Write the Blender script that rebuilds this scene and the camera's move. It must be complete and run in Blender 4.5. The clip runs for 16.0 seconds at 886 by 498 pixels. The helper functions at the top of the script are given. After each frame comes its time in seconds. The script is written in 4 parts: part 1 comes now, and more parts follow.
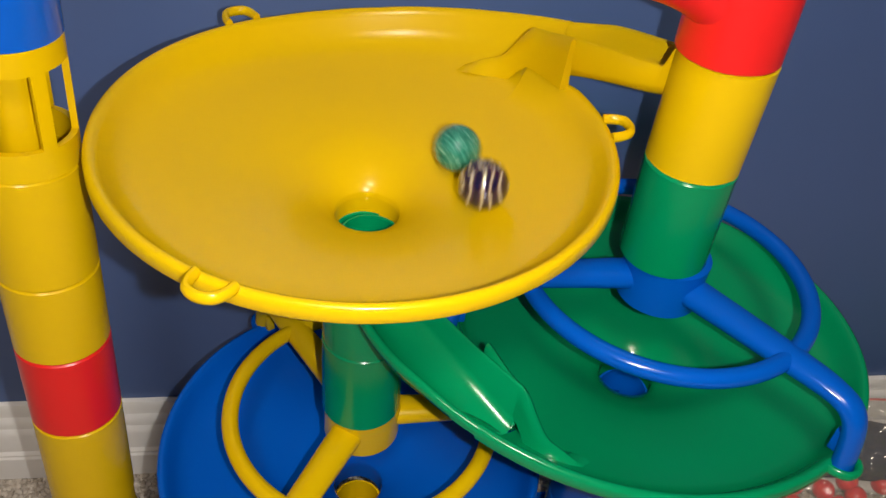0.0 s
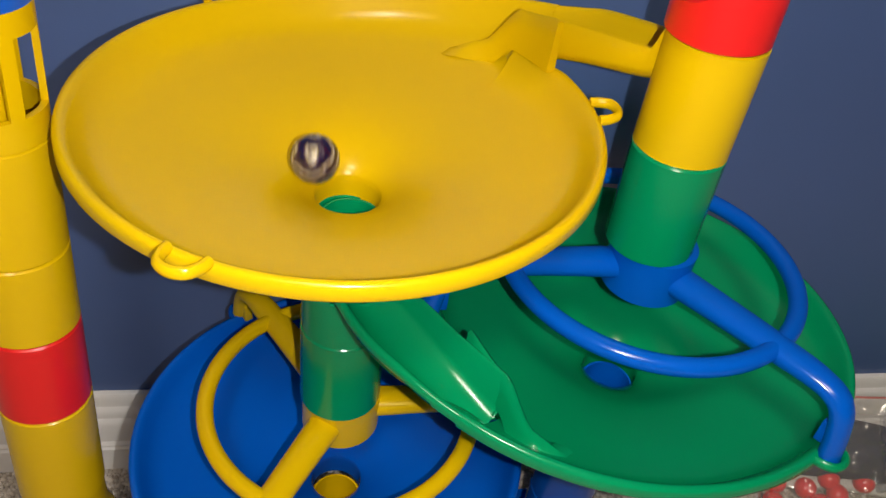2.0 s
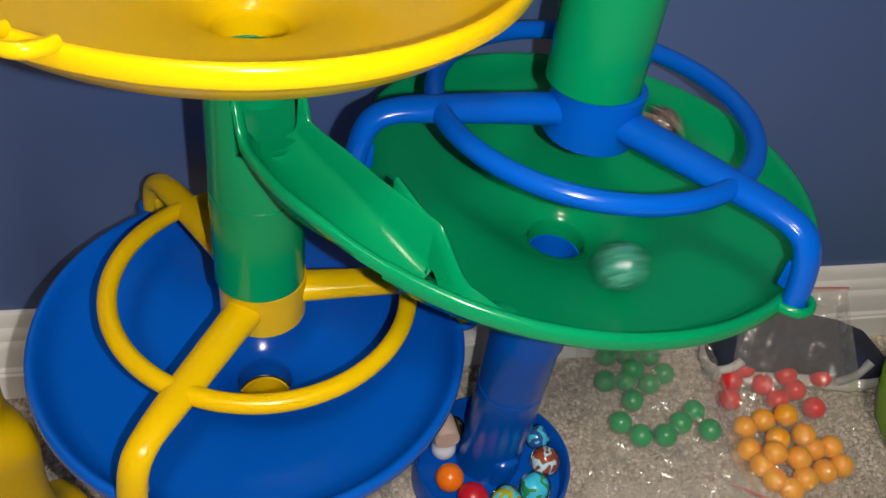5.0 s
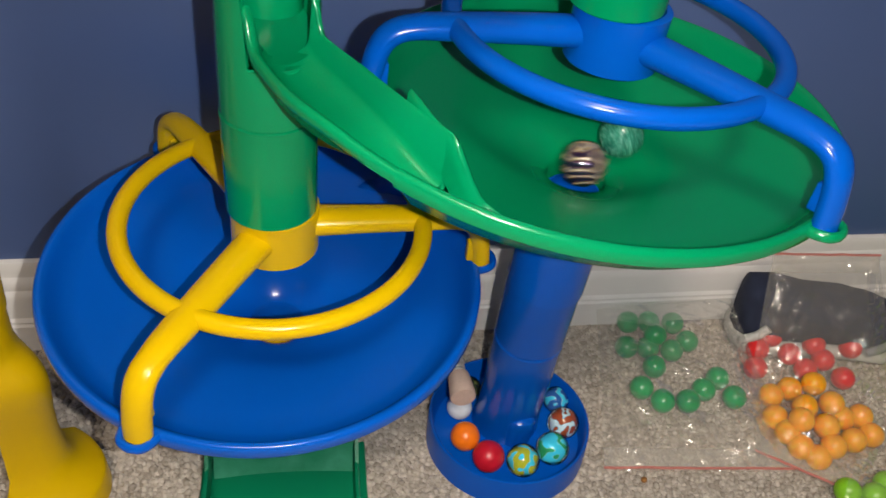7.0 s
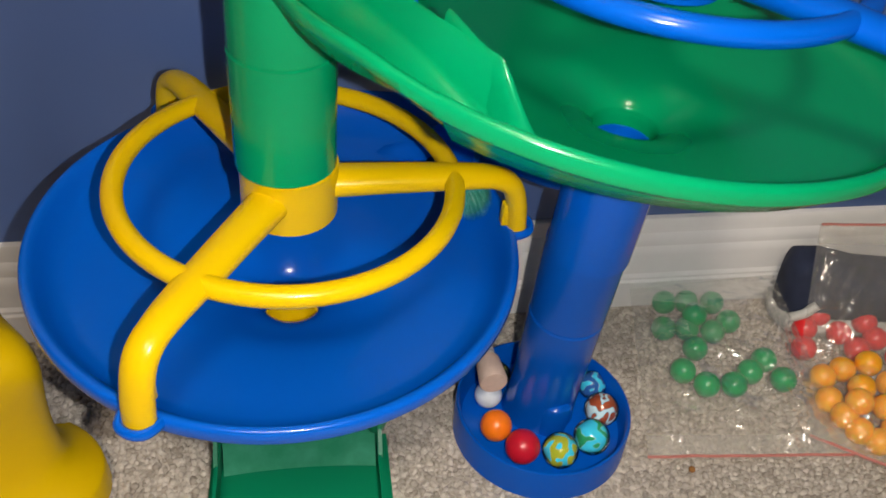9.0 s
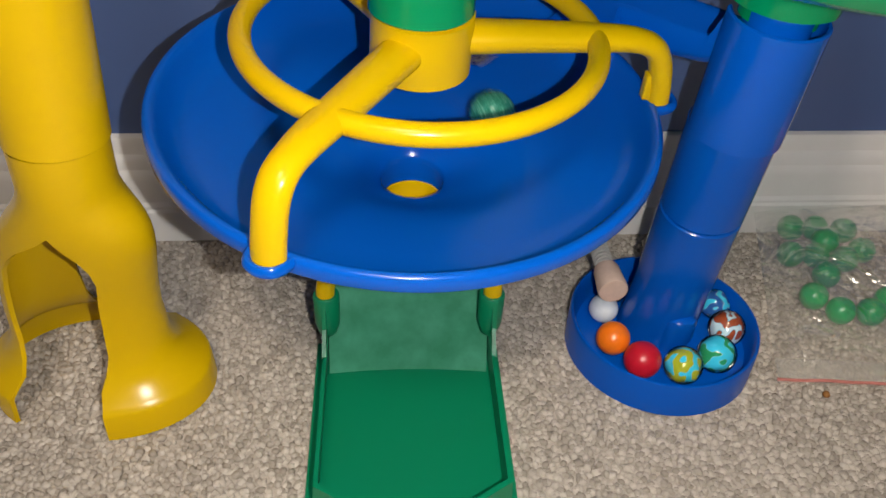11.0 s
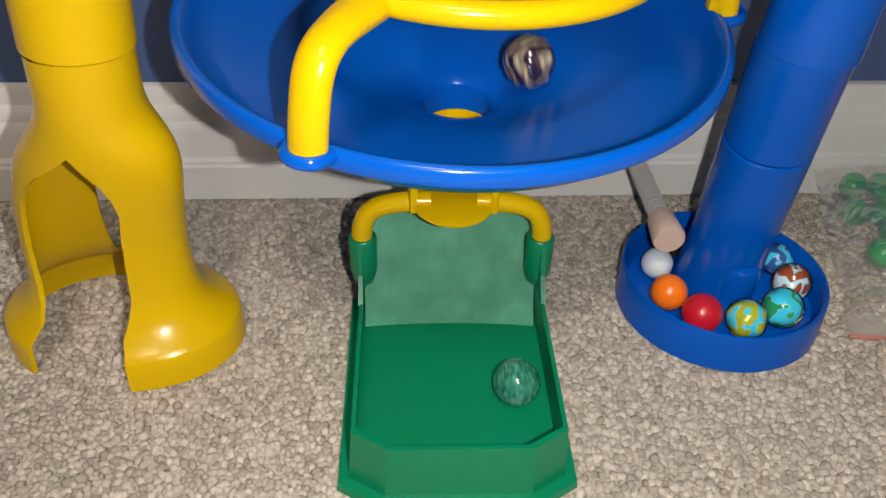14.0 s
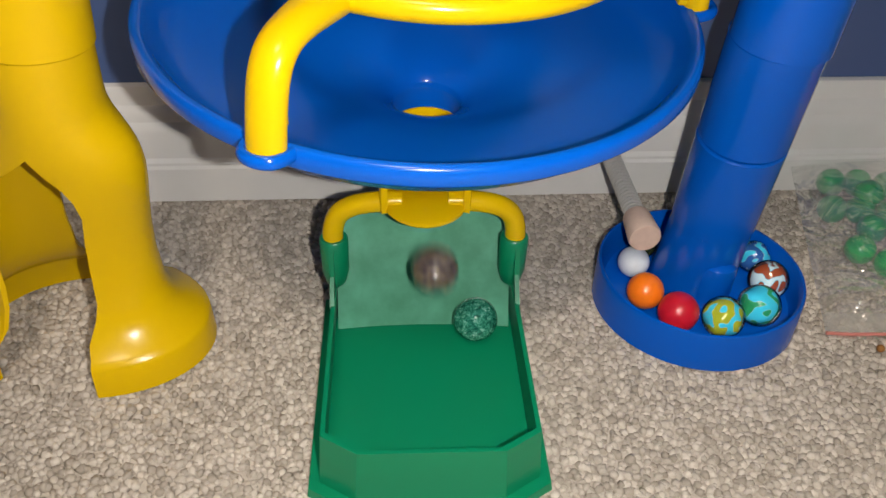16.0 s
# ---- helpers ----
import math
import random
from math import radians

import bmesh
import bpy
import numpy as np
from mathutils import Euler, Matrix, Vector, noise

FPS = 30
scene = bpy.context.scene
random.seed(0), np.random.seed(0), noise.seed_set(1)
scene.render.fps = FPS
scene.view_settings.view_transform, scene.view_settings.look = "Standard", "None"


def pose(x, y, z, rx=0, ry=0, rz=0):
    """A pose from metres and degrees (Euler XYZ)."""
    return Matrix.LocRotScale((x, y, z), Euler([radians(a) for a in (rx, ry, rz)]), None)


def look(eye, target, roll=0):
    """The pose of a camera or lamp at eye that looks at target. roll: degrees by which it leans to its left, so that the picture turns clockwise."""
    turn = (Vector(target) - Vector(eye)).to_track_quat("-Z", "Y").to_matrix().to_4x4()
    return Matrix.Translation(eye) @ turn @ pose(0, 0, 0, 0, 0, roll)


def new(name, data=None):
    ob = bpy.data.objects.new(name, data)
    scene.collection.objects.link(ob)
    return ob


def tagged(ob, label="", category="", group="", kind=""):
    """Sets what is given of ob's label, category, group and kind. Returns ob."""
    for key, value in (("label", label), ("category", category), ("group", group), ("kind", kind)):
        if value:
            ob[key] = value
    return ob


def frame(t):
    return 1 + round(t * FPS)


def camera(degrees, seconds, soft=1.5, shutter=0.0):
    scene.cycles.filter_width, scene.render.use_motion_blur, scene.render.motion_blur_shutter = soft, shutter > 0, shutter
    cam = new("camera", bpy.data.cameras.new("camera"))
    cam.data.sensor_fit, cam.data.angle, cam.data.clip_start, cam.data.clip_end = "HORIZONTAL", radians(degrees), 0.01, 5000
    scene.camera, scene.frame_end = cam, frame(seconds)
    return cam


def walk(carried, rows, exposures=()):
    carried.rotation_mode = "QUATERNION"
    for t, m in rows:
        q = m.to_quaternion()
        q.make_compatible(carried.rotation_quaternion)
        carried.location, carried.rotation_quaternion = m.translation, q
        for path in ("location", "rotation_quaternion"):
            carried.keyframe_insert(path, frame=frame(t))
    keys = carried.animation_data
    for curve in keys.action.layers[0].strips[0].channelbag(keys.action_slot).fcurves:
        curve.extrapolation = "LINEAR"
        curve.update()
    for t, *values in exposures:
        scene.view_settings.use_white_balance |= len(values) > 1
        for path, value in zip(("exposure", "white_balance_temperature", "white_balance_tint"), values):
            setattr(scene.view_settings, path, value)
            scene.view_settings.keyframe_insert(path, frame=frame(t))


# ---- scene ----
cam = camera(56.6, 16.0, shutter=0.4)
PATH = [
    (0, (0.298, 0.157, 0.634), (0.531, 1.724, -0.587), 4.6),
    (0.5, (0.296, 0.156, 0.633), (0.545, 1.717, -0.592), 5.1),
    (1, (0.295, 0.157, 0.629), (0.552, 1.714, -0.6), 5.6),
    (1.5, (0.297, 0.158, 0.622), (0.559, 1.72, -0.599), 5.8),
    (2, (0.299, 0.159, 0.62), (0.575, 1.727, -0.59), 6.1),
    (2.5, (0.304, 0.157, 0.613), (0.598, 1.724, -0.594), 6.5),
    (3, (0.31, 0.159, 0.602), (0.642, 1.707, -0.621), 7.0),
    (3.5, (0.321, 0.159, 0.592), (0.671, 1.685, -0.652), 6.9),
    (4, (0.325, 0.161, 0.578), (0.682, 1.661, -0.696), 6.5),
    (4.2, (0.316, 0.162, 0.565), (0.715, 1.661, -0.698), 7.1),
    (6.3, (0.334, 0.151, 0.53), (0.684, 1.656, -0.739), 6.3),
    (6.5, (0.337, 0.154, 0.52), (0.686, 1.654, -0.755), 6.7),
    (7, (0.323, 0.142, 0.51), (0.653, 1.66, -0.749), 6.1),
    (7.5, (0.313, 0.152, 0.515), (0.626, 1.693, -0.722), 5.0),
    (8, (0.322, 0.157, 0.495), (0.651, 1.707, -0.725), 4.7),
    (8.5, (0.32, 0.161, 0.484), (0.657, 1.699, -0.75), 5.0),
    (9, (0.313, 0.168, 0.46), (0.644, 1.696, -0.788), 5.0),
    (9.5, (0.301, 0.166, 0.444), (0.588, 1.681, -0.83), 4.4),
    (10, (0.301, 0.169, 0.432), (0.551, 1.674, -0.86), 4.3),
    (10.2, (0.294, 0.167, 0.427), (0.521, 1.668, -0.876), 4.2),
    (12.3, (0.278, 0.147, 0.347), (0.404, 1.726, -0.873), 1.8),
    (12.5, (0.276, 0.148, 0.345), (0.398, 1.727, -0.876), 1.6),
    (13, (0.273, 0.151, 0.343), (0.384, 1.729, -0.881), 1.2),
    (13.5, (0.274, 0.15, 0.34), (0.381, 1.728, -0.885), 1.3),
    (14, (0.273, 0.153, 0.338), (0.388, 1.722, -0.897), 1.8),
    (14.5, (0.278, 0.154, 0.336), (0.406, 1.724, -0.897), 1.9),
    (15, (0.28, 0.155, 0.336), (0.412, 1.727, -0.894), 1.7),
    (15.5, (0.28, 0.157, 0.337), (0.42, 1.728, -0.892), 1.6),
    (16, (0.282, 0.157, 0.334), (0.425, 1.726, -0.898), 1.9),
]
walk(cam, [(t, look(eye, target, roll)) for t, eye, target, roll in PATH], exposures=[(0.0, -0.34), (4.0, -0.34), (6.5, -0.18), (8.0, -0.17), (10.0, -0.32), (12.5, -0.42), (16.0, -0.42)])

# ---- light: a closed room with a warm ceiling lamp; the phone's torch is built with the things ----
world = bpy.data.worlds.new("room_dark")
scene.world = world
world.use_nodes = True
world.node_tree.nodes["Background"].inputs[0].default_value = (0.9, 0.85, 0.8, 1)
world.node_tree.nodes["Background"].inputs[1].default_value = 0.02
CEIL = (0.12, -0.95, 2.36)
lamp = bpy.data.lights.new("ceiling_lamp", "AREA")
lamp.energy, lamp.size, lamp.color = 40.0, 0.4, (1.0, 0.86, 0.70)
ceiling_lamp = new("ceiling_lamp", lamp)
ceiling_lamp.location = CEIL

# ---- materials ----


def material(name, color, rough=0.4, metal=0.0, spec=0.5, **kw):
    m = bpy.data.materials.new(name)
    m.use_nodes = True
    b = m.node_tree.nodes["Principled BSDF"]
    b.inputs["Base Color"].default_value = (*color, 1)
    b.inputs["Roughness"].default_value = rough
    b.inputs["Metallic"].default_value = metal
    b.inputs["Specular IOR Level"].default_value = spec
    for k, v in kw.items():
        b.inputs[k.replace("_", " ")].default_value = v
    return m


def node(m, kind, **values):
    n = m.node_tree.nodes.new(kind)
    for k, v in values.items():
        n.inputs[k].default_value = v
    return n


def link(m, a, i, b, j):
    m.node_tree.links.new(a.outputs[i], b.inputs[j])


def coords(m):
    return m.node_tree.nodes.new("ShaderNodeTexCoord")


def mottle(m, scale, a, b, detail=4.0, target="Base Color", where="Object", low=0.3, high=0.7):
    """Noise between two colours or values into one input of the surface."""
    p = m.node_tree.nodes["Principled BSDF"]
    n = node(m, "ShaderNodeTexNoise", Scale=scale, Detail=detail, Roughness=0.6)
    link(m, coords(m), where, n, "Vector")
    r = m.node_tree.nodes.new("ShaderNodeValToRGB")
    r.color_ramp.elements[0].position, r.color_ramp.elements[1].position = low, high
    if not isinstance(a, tuple):
        a, b = (a, a, a), (b, b, b)
    r.color_ramp.elements[0].color, r.color_ramp.elements[1].color = (*a, 1), (*b, 1)
    link(m, n, "Fac", r, "Fac")
    link(m, r, "Color", p, target)
    return n


def relief(m, scale, strength, distance, detail=3.0, where="Object"):
    n = node(m, "ShaderNodeTexNoise", Scale=scale, Detail=detail)
    link(m, coords(m), where, n, "Vector")
    b = node(m, "ShaderNodeBump", Strength=strength, Distance=distance)
    link(m, n, "Fac", b, "Height")
    link(m, b, "Normal", m.node_tree.nodes["Principled BSDF"], "Normal")


def plastic(name, color, rough=0.3, spec=0.38):
    m = material(name, color, rough, spec=spec)
    dark = tuple(c * 0.95 for c in color)
    mottle(m, 9, dark, color, detail=1)
    mottle(m, 30, rough * 0.96, rough * 1.06, target="Roughness", detail=2)
    relief(m, 24, 0.008, 0.0006, detail=1)
    return m


YELLOW = plastic("yellow_plastic", (0.68, 0.435, 0.001), 0.22, 0.26)
BLUE = plastic("blue_plastic", (0.0004, 0.088, 0.49), 0.19, 0.32)
GREEN = plastic("green_plastic", (0.0004, 0.24, 0.088), 0.19, 0.32)
RED = plastic("red_plastic", (0.72, 0.012, 0.012), 0.3)
TRAY_GREEN = plastic("tray_green_plastic", (0.0005, 0.205, 0.092), 0.36, 0.5)
# the ramp's pale sheen is put into its colour, as lighter mottled scuffs
RAMP_GREEN = plastic("scuffed_ramp_green_painted_sheen", (0.010, 0.25, 0.125), 0.44, 0.9)
mottle(RAMP_GREEN, 55, (0.002, 0.20, 0.092), (0.045, 0.32, 0.19), detail=6, low=0.35, high=0.75)
PAINT = material("blue_wall_paint", (0.053, 0.102, 0.262), 0.45, spec=1.0)
mottle(PAINT, 6, (0.048, 0.093, 0.240), (0.054, 0.103, 0.266))
relief(PAINT, 900, 0.12, 0.0006)
WHITE = material("white_gloss_paint", (0.76, 0.74, 0.72), 0.35)
mottle(WHITE, 9, (0.7, 0.68, 0.66), (0.8, 0.78, 0.76))
relief(WHITE, 70, 0.1, 0.0008)
CEILING = material("ceiling_paint", (0.78, 0.77, 0.75), 0.7)
CARPET = material("beige_loop_carpet", (0.36, 0.3, 0.25), 0.95, spec=0.1)


def build_carpet(m):
    p = m.node_tree.nodes["Principled BSDF"]
    geo = m.node_tree.nodes.new("ShaderNodeNewGeometry")
    r = m.node_tree.nodes.new("ShaderNodeValToRGB")
    r.color_ramp.elements[0].color = (0.39, 0.34, 0.285, 1)
    r.color_ramp.elements[1].color = (0.71, 0.64, 0.56, 1)
    link(m, geo, "Random Per Island", r, "Fac")
    n = node(m, "ShaderNodeTexNoise", Scale=9.0, Detail=4.0)
    link(m, coords(m), "Object", n, "Vector")
    mix = m.node_tree.nodes.new("ShaderNodeMix")
    mix.data_type, mix.blend_type = "RGBA", "MULTIPLY"
    mix.inputs[0].default_value = 0.25
    link(m, r, "Color", mix, 6)
    link(m, n, "Color", mix, 7)
    g = m.node_tree.nodes.new("ShaderNodeRGBToBW")
    link(m, n, "Color", g, "Color")
    link(m, g, "Val", mix, 7)
    link(m, mix, 2, p, "Base Color")
    relief(m, 1400, 0.6, 0.0008)


build_carpet(CARPET)

# ---- mesh helpers ----


def mesh_of(name, verts, faces, mat, parent=None, label="", sharp=40, m=None, smooth=True):
    """One mesh object, under its thing if that is given."""
    me = bpy.data.meshes.new(name)
    me.from_pydata([tuple(v) for v in verts], [], faces)
    bm = bmesh.new()
    bm.from_mesh(me)
    bmesh.ops.recalc_face_normals(bm, faces=bm.faces)
    bm.to_mesh(me)
    bm.free()
    if smooth:
        me.shade_smooth()
        me.set_sharp_from_angle(angle=radians(sharp))
    me.materials.append(mat)
    ob = new(name, me)
    if parent:
        ob.parent = parent
    if m is not None:
        ob.matrix_basis = m
    if label:
        ob["label"] = label
    return ob


def thing(name, m, label, category, group=""):
    ob = new(name)
    ob.empty_display_size = 0.02
    ob.matrix_basis = m
    return tagged(ob, label, category, group)


def revolve(profile, n=64, z0=0.0, closed=True, a0=0.0, a1=360.0):
    """A lathe of (r, z) points about z; closed joins last to first."""
    k, full = len(profile), abs(a1 - a0) >= 359.9
    cols = n if full else n + 1
    verts, faces = [], []
    for i in range(cols):
        a = radians(a0 + (a1 - a0) * i / n)
        for r, z in profile:
            verts.append((r * math.cos(a), r * math.sin(a), z + z0))
    for i in range(n):
        j = (i + 1) % cols
        for q in range(k if closed else k - 1):
            p = (q + 1) % k
            faces.append((i * k + q, j * k + q, j * k + p, i * k + p))
    if closed and not full:
        faces.append(tuple(range(k)))
        faces.append(tuple(range((cols - 1) * k, cols * k)))
    return verts, faces


def sweep(points, radii, n=16, squash=1.0, up=(0, 0, 1)):
    """A round bar along points, with rounded-off caps."""
    pts = [Vector(p) for p in points]
    verts, faces = [], []
    for i, p in enumerate(pts):
        d = (pts[min(i + 1, len(pts) - 1)] - pts[max(i - 1, 0)]).normalized()
        side = d.cross(Vector(up))
        side = side.normalized() if side.length > 1e-4 else Vector((1, 0, 0))
        top = side.cross(d).normalized()
        r = radii[i] if hasattr(radii, "__len__") else radii
        for q in range(n):
            a = 2 * math.pi * q / n
            verts.append(p + side * (r * math.cos(a)) + top * (r * squash * math.sin(a)))
    for i in range(len(pts) - 1):
        for q in range(n):
            p = (q + 1) % n
            faces.append((i * n + q, i * n + p, (i + 1) * n + p, (i + 1) * n + q))
    faces.append(tuple(range(n)))
    faces.append(tuple(range((len(pts) - 1) * n, len(pts) * n)))
    return verts, faces


def join(*meshes):
    verts, faces = [], []
    for v, f in meshes:
        k = len(verts)
        verts += [tuple(p) for p in v]
        faces += [tuple(i + k for i in q) for q in f]
    return verts, faces


def moved(mesh, m):
    return [m @ Vector(v) for v in mesh[0]], mesh[1]


def box(x0, x1, y0, y1, z0, z1, b=0.0):
    """A block with bevelled edges."""
    bm = bmesh.new()
    bmesh.ops.create_cube(bm, size=1)
    for v in bm.verts:
        v.co = Vector((x0 + (v.co.x + 0.5) * (x1 - x0), y0 + (v.co.y + 0.5) * (y1 - y0), z0 + (v.co.z + 0.5) * (z1 - z0)))
    if b:
        bmesh.ops.bevel(bm, geom=bm.edges[:], offset=b, segments=2, affect="EDGES", profile=0.5)
    bm.verts.index_update()
    out = [v.co.copy() for v in bm.verts], [tuple(v.index for v in f.verts) for f in bm.faces]
    bm.free()
    return out


def smoothstep(a, b, x):
    t = min(1.0, max(0.0, (x - a) / (b - a)))
    return t * t * (3 - 2 * t)


def curve_at(points, s):
    """A smooth (Catmull-Rom) curve through points, s from 0 to 1."""
    pts = [Vector(p) for p in points]
    k = min(int(s * (len(pts) - 1)), len(pts) - 2)
    t = s * (len(pts) - 1) - k
    p1, p2 = pts[k], pts[k + 1]
    p0 = pts[k - 1] if k else p1 * 2 - p2
    p3 = pts[k + 2] if k + 2 < len(pts) else p2 * 2 - p1
    return 0.5 * (2 * p1 + (p2 - p0) * t + (2 * p0 - 5 * p1 + 4 * p2 - p3) * t * t + (3 * p1 - p0 - 3 * p2 + p3) * t ** 3)


def smooth_line(points, n):
    return [curve_at(points, i / n) for i in range(n + 1)]


# ---- room ----
WALL_Y = 0.66
X0, X1, Y0, HIGH = -1.6, 2.6, -2.6, 2.4
tagged(mesh_of("wall_north", *box(X0 - 0.1, X1 + 0.1, WALL_Y, WALL_Y + 0.1, 0, HIGH), PAINT, smooth=False), "dark blue painted bedroom wall behind the marble run", "wall", kind="structure")
tagged(mesh_of("wall_south", *box(X0 - 0.1, X1 + 0.1, Y0 - 0.1, Y0, 0, HIGH), PAINT, smooth=False), "dark blue painted bedroom wall", "wall", kind="structure")
tagged(mesh_of("wall_west", *box(X0 - 0.1, X0, Y0, WALL_Y, 0, HIGH), PAINT, smooth=False), "dark blue painted bedroom wall", "wall", kind="structure")
tagged(mesh_of("wall_east", *box(X1, X1 + 0.1, Y0, WALL_Y, 0, HIGH), PAINT, smooth=False), "dark blue painted bedroom wall", "wall", kind="structure")
tagged(mesh_of("ceiling", *box(X0 - 0.1, X1 + 0.1, Y0 - 0.1, WALL_Y + 0.1, HIGH, HIGH + 0.1), CEILING, smooth=False), "plain white ceiling", "ceiling", kind="structure")
floor = tagged(mesh_of("floor", *box(X0 - 0.1, X1 + 0.1, Y0 - 0.1, WALL_Y + 0.1, -0.1, -0.003), CARPET, smooth=False), "beige carpeted bedroom floor", "floor", kind="structure")


def build_baseboard():
    prof = [(0, 0.0), (-0.016, 0.0), (-0.016, 0.026), (-0.0145, 0.028), (-0.0145, 0.030), (-0.0125, 0.033), (-0.0125, 0.052), (-0.0115, 0.056), (-0.0095, 0.059), (-0.0095, 0.063), (-0.0085, 0.067),
            (-0.0062, 0.070), (-0.0055, 0.074), (-0.0055, 0.079), (-0.004, 0.0825), (-0.001, 0.0835), (0, 0.0835)]
    n = len(prof)
    verts, faces = [], []
    for x in (X0, X1):
        verts += [(x, WALL_Y - 0.0005 + y, z) for y, z in prof]
    for q in range(n):
        p = (q + 1) % n
        faces.append((q, p, n + p, n + q))
    faces += [tuple(range(n)), tuple(range(n, 2 * n))]
    tagged(mesh_of("baseboard", verts, faces, WHITE, sharp=25), "white gloss moulded baseboard along the blue wall", "baseboard", kind="structure")


build_baseboard()


def build_tufts():
    """Carpet loops, uneven little knobs in crooked rows."""
    rng = np.random.default_rng(4)
    t = (1 + 5 ** 0.5) / 2
    ico = np.array([(-1, t, 0), (1, t, 0), (-1, -t, 0), (1, -t, 0), (0, -1, t), (0, 1, t), (0, -1, -t), (0, 1, -t), (t, 0, -1), (t, 0, 1), (-t, 0, -1), (-t, 0, 1)])
    ico /= np.linalg.norm(ico[0])
    tri = np.array([(0, 11, 5), (0, 5, 1), (0, 1, 7), (0, 7, 10), (0, 10, 11), (1, 5, 9), (5, 11, 4), (11, 10, 2), (10, 7, 6), (7, 1, 8), (3, 9, 4), (3, 4, 2), (3, 2, 6), (3, 6, 8), (3, 8, 9), (4, 9, 5), (2, 4, 11), (6, 2, 10), (8, 6, 7), (9, 8, 1)])
    step = 0.0034
    xs, ys = np.arange(-0.16, 1.02, step), np.arange(0.3, 0.648, step)
    gx, gy = np.meshgrid(xs, ys)
    c = np.stack([gx.ravel(), gy.ravel(), np.full(gx.size, -0.0025)], 1)
    c[:, :2] += rng.normal(0, step * 0.3, (len(c), 2))
    c[:, 2] += rng.normal(0, 0.0004, len(c))
    size = rng.uniform(0.0019, 0.0028, (len(c), 1, 1)) * np.stack([rng.uniform(0.8, 1.3, len(c)), rng.uniform(0.8, 1.3, len(c)), rng.uniform(0.7, 1.15, len(c))], 1)[:, None, :]
    a = rng.uniform(0, 6.28, len(c))
    v = ico[None] * size + rng.normal(0, 0.00022, (len(c), 12, 3))
    v = np.stack([v[..., 0] * np.cos(a)[:, None] - v[..., 1] * np.sin(a)[:, None], v[..., 0] * np.sin(a)[:, None] + v[..., 1] * np.cos(a)[:, None], v[..., 2]], -1) + c[:, None]
    f = (tri[None] + 12 * np.arange(len(c))[:, None, None]).reshape(-1, 3)
    me = bpy.data.meshes.new("carpet_pile")
    me.from_pydata(v.reshape(-1, 3), [], f)
    me.shade_smooth()
    me.materials.append(CARPET)
    tagged(new("carpet_pile", me), "beige looped carpet pile, slightly worn", "carpet", kind="stuff")


build_tufts()

# ---- marble run: the three towers ----
RIM = 0.125
SPAN = 0.168
TUBE = 0.0240


def axis_u(z):
    return Vector((0.4716 + 0.0055 * (z - 0.1), 0.5173 - 0.0515 * (z - 0.1), z))


def axis_r(z):
    return Vector((0.4712 - 0.02 * (z - 0.18), 0.5130 - 0.165 * (z - 0.18), z))


def axis_c(z):
    return Vector((0.3036 + 0.0184 * (z - 0.1), 0.5094 - 0.0235 * (z - 0.1), z))


def axis_l(z):
    return Vector((0.1330 + 0.066 * (z - 0.1), 0.492, z))


def stand(axis, z, turn=0.0):
    """A pose on a tower's axis at height z, upright along it."""
    d = (axis(z + 0.1) - axis(z)).normalized()
    return Matrix.Translation(axis(z)) @ Vector((0, 0, 1)).rotation_difference(d).to_matrix().to_4x4() @ pose(0, 0, 0, 0, 0, turn)


# outer edge of the feeding chute, seen from above, from its tube to the bowl
CHUTE_OUT = [(0.1795, 0.0195), (0.1735, 0.034), (0.1616, 0.054), (0.1421, 0.0759), (0.131, 0.0855), (0.1188, 0.0940)]
CHUTE_IN = [(0.1475, 0.008), (0.1403, 0.0176), (0.1266, 0.0341), (0.1156, 0.0477), (0.104, 0.0605), (0.0921, 0.0730)]
MOUTH = math.degrees(math.atan2(0.0940, 0.1188))


ECC = -0.0045


def rim_shift(deg, slide):
    """The rim lies off the hole's centre, away from the chute; where the chute runs in it follows the chute."""
    w = 1 - smoothstep(14, 36, deg) if deg < MOUTH else smoothstep(MOUTH, 112, deg)
    return slide + (ECC - slide) * w


def clip_place(deg, r=0.125):
    return Vector((r * math.cos(radians(deg)) + ECC, r * math.sin(radians(deg)), 0))


def bowl_edge(deg):
    """How far the bowl reaches at an angle; beyond the mouth it follows the chute's outer wall."""
    if deg < MOUTH:
        return RIM - 0.0045 * smoothstep(20, 36, deg)
    table = [(MOUTH, 0.1515), (47.8, 0.1455), (57, 0.1403), (70, 0.1345), (86, 0.1290), (100, 0.1262), (112, RIM)]
    for (a, r), (b, s) in zip(table, table[1:]):
        if deg <= b:
            t = (deg - a) / (b - a)
            return r + (s - r) * t
    return RIM


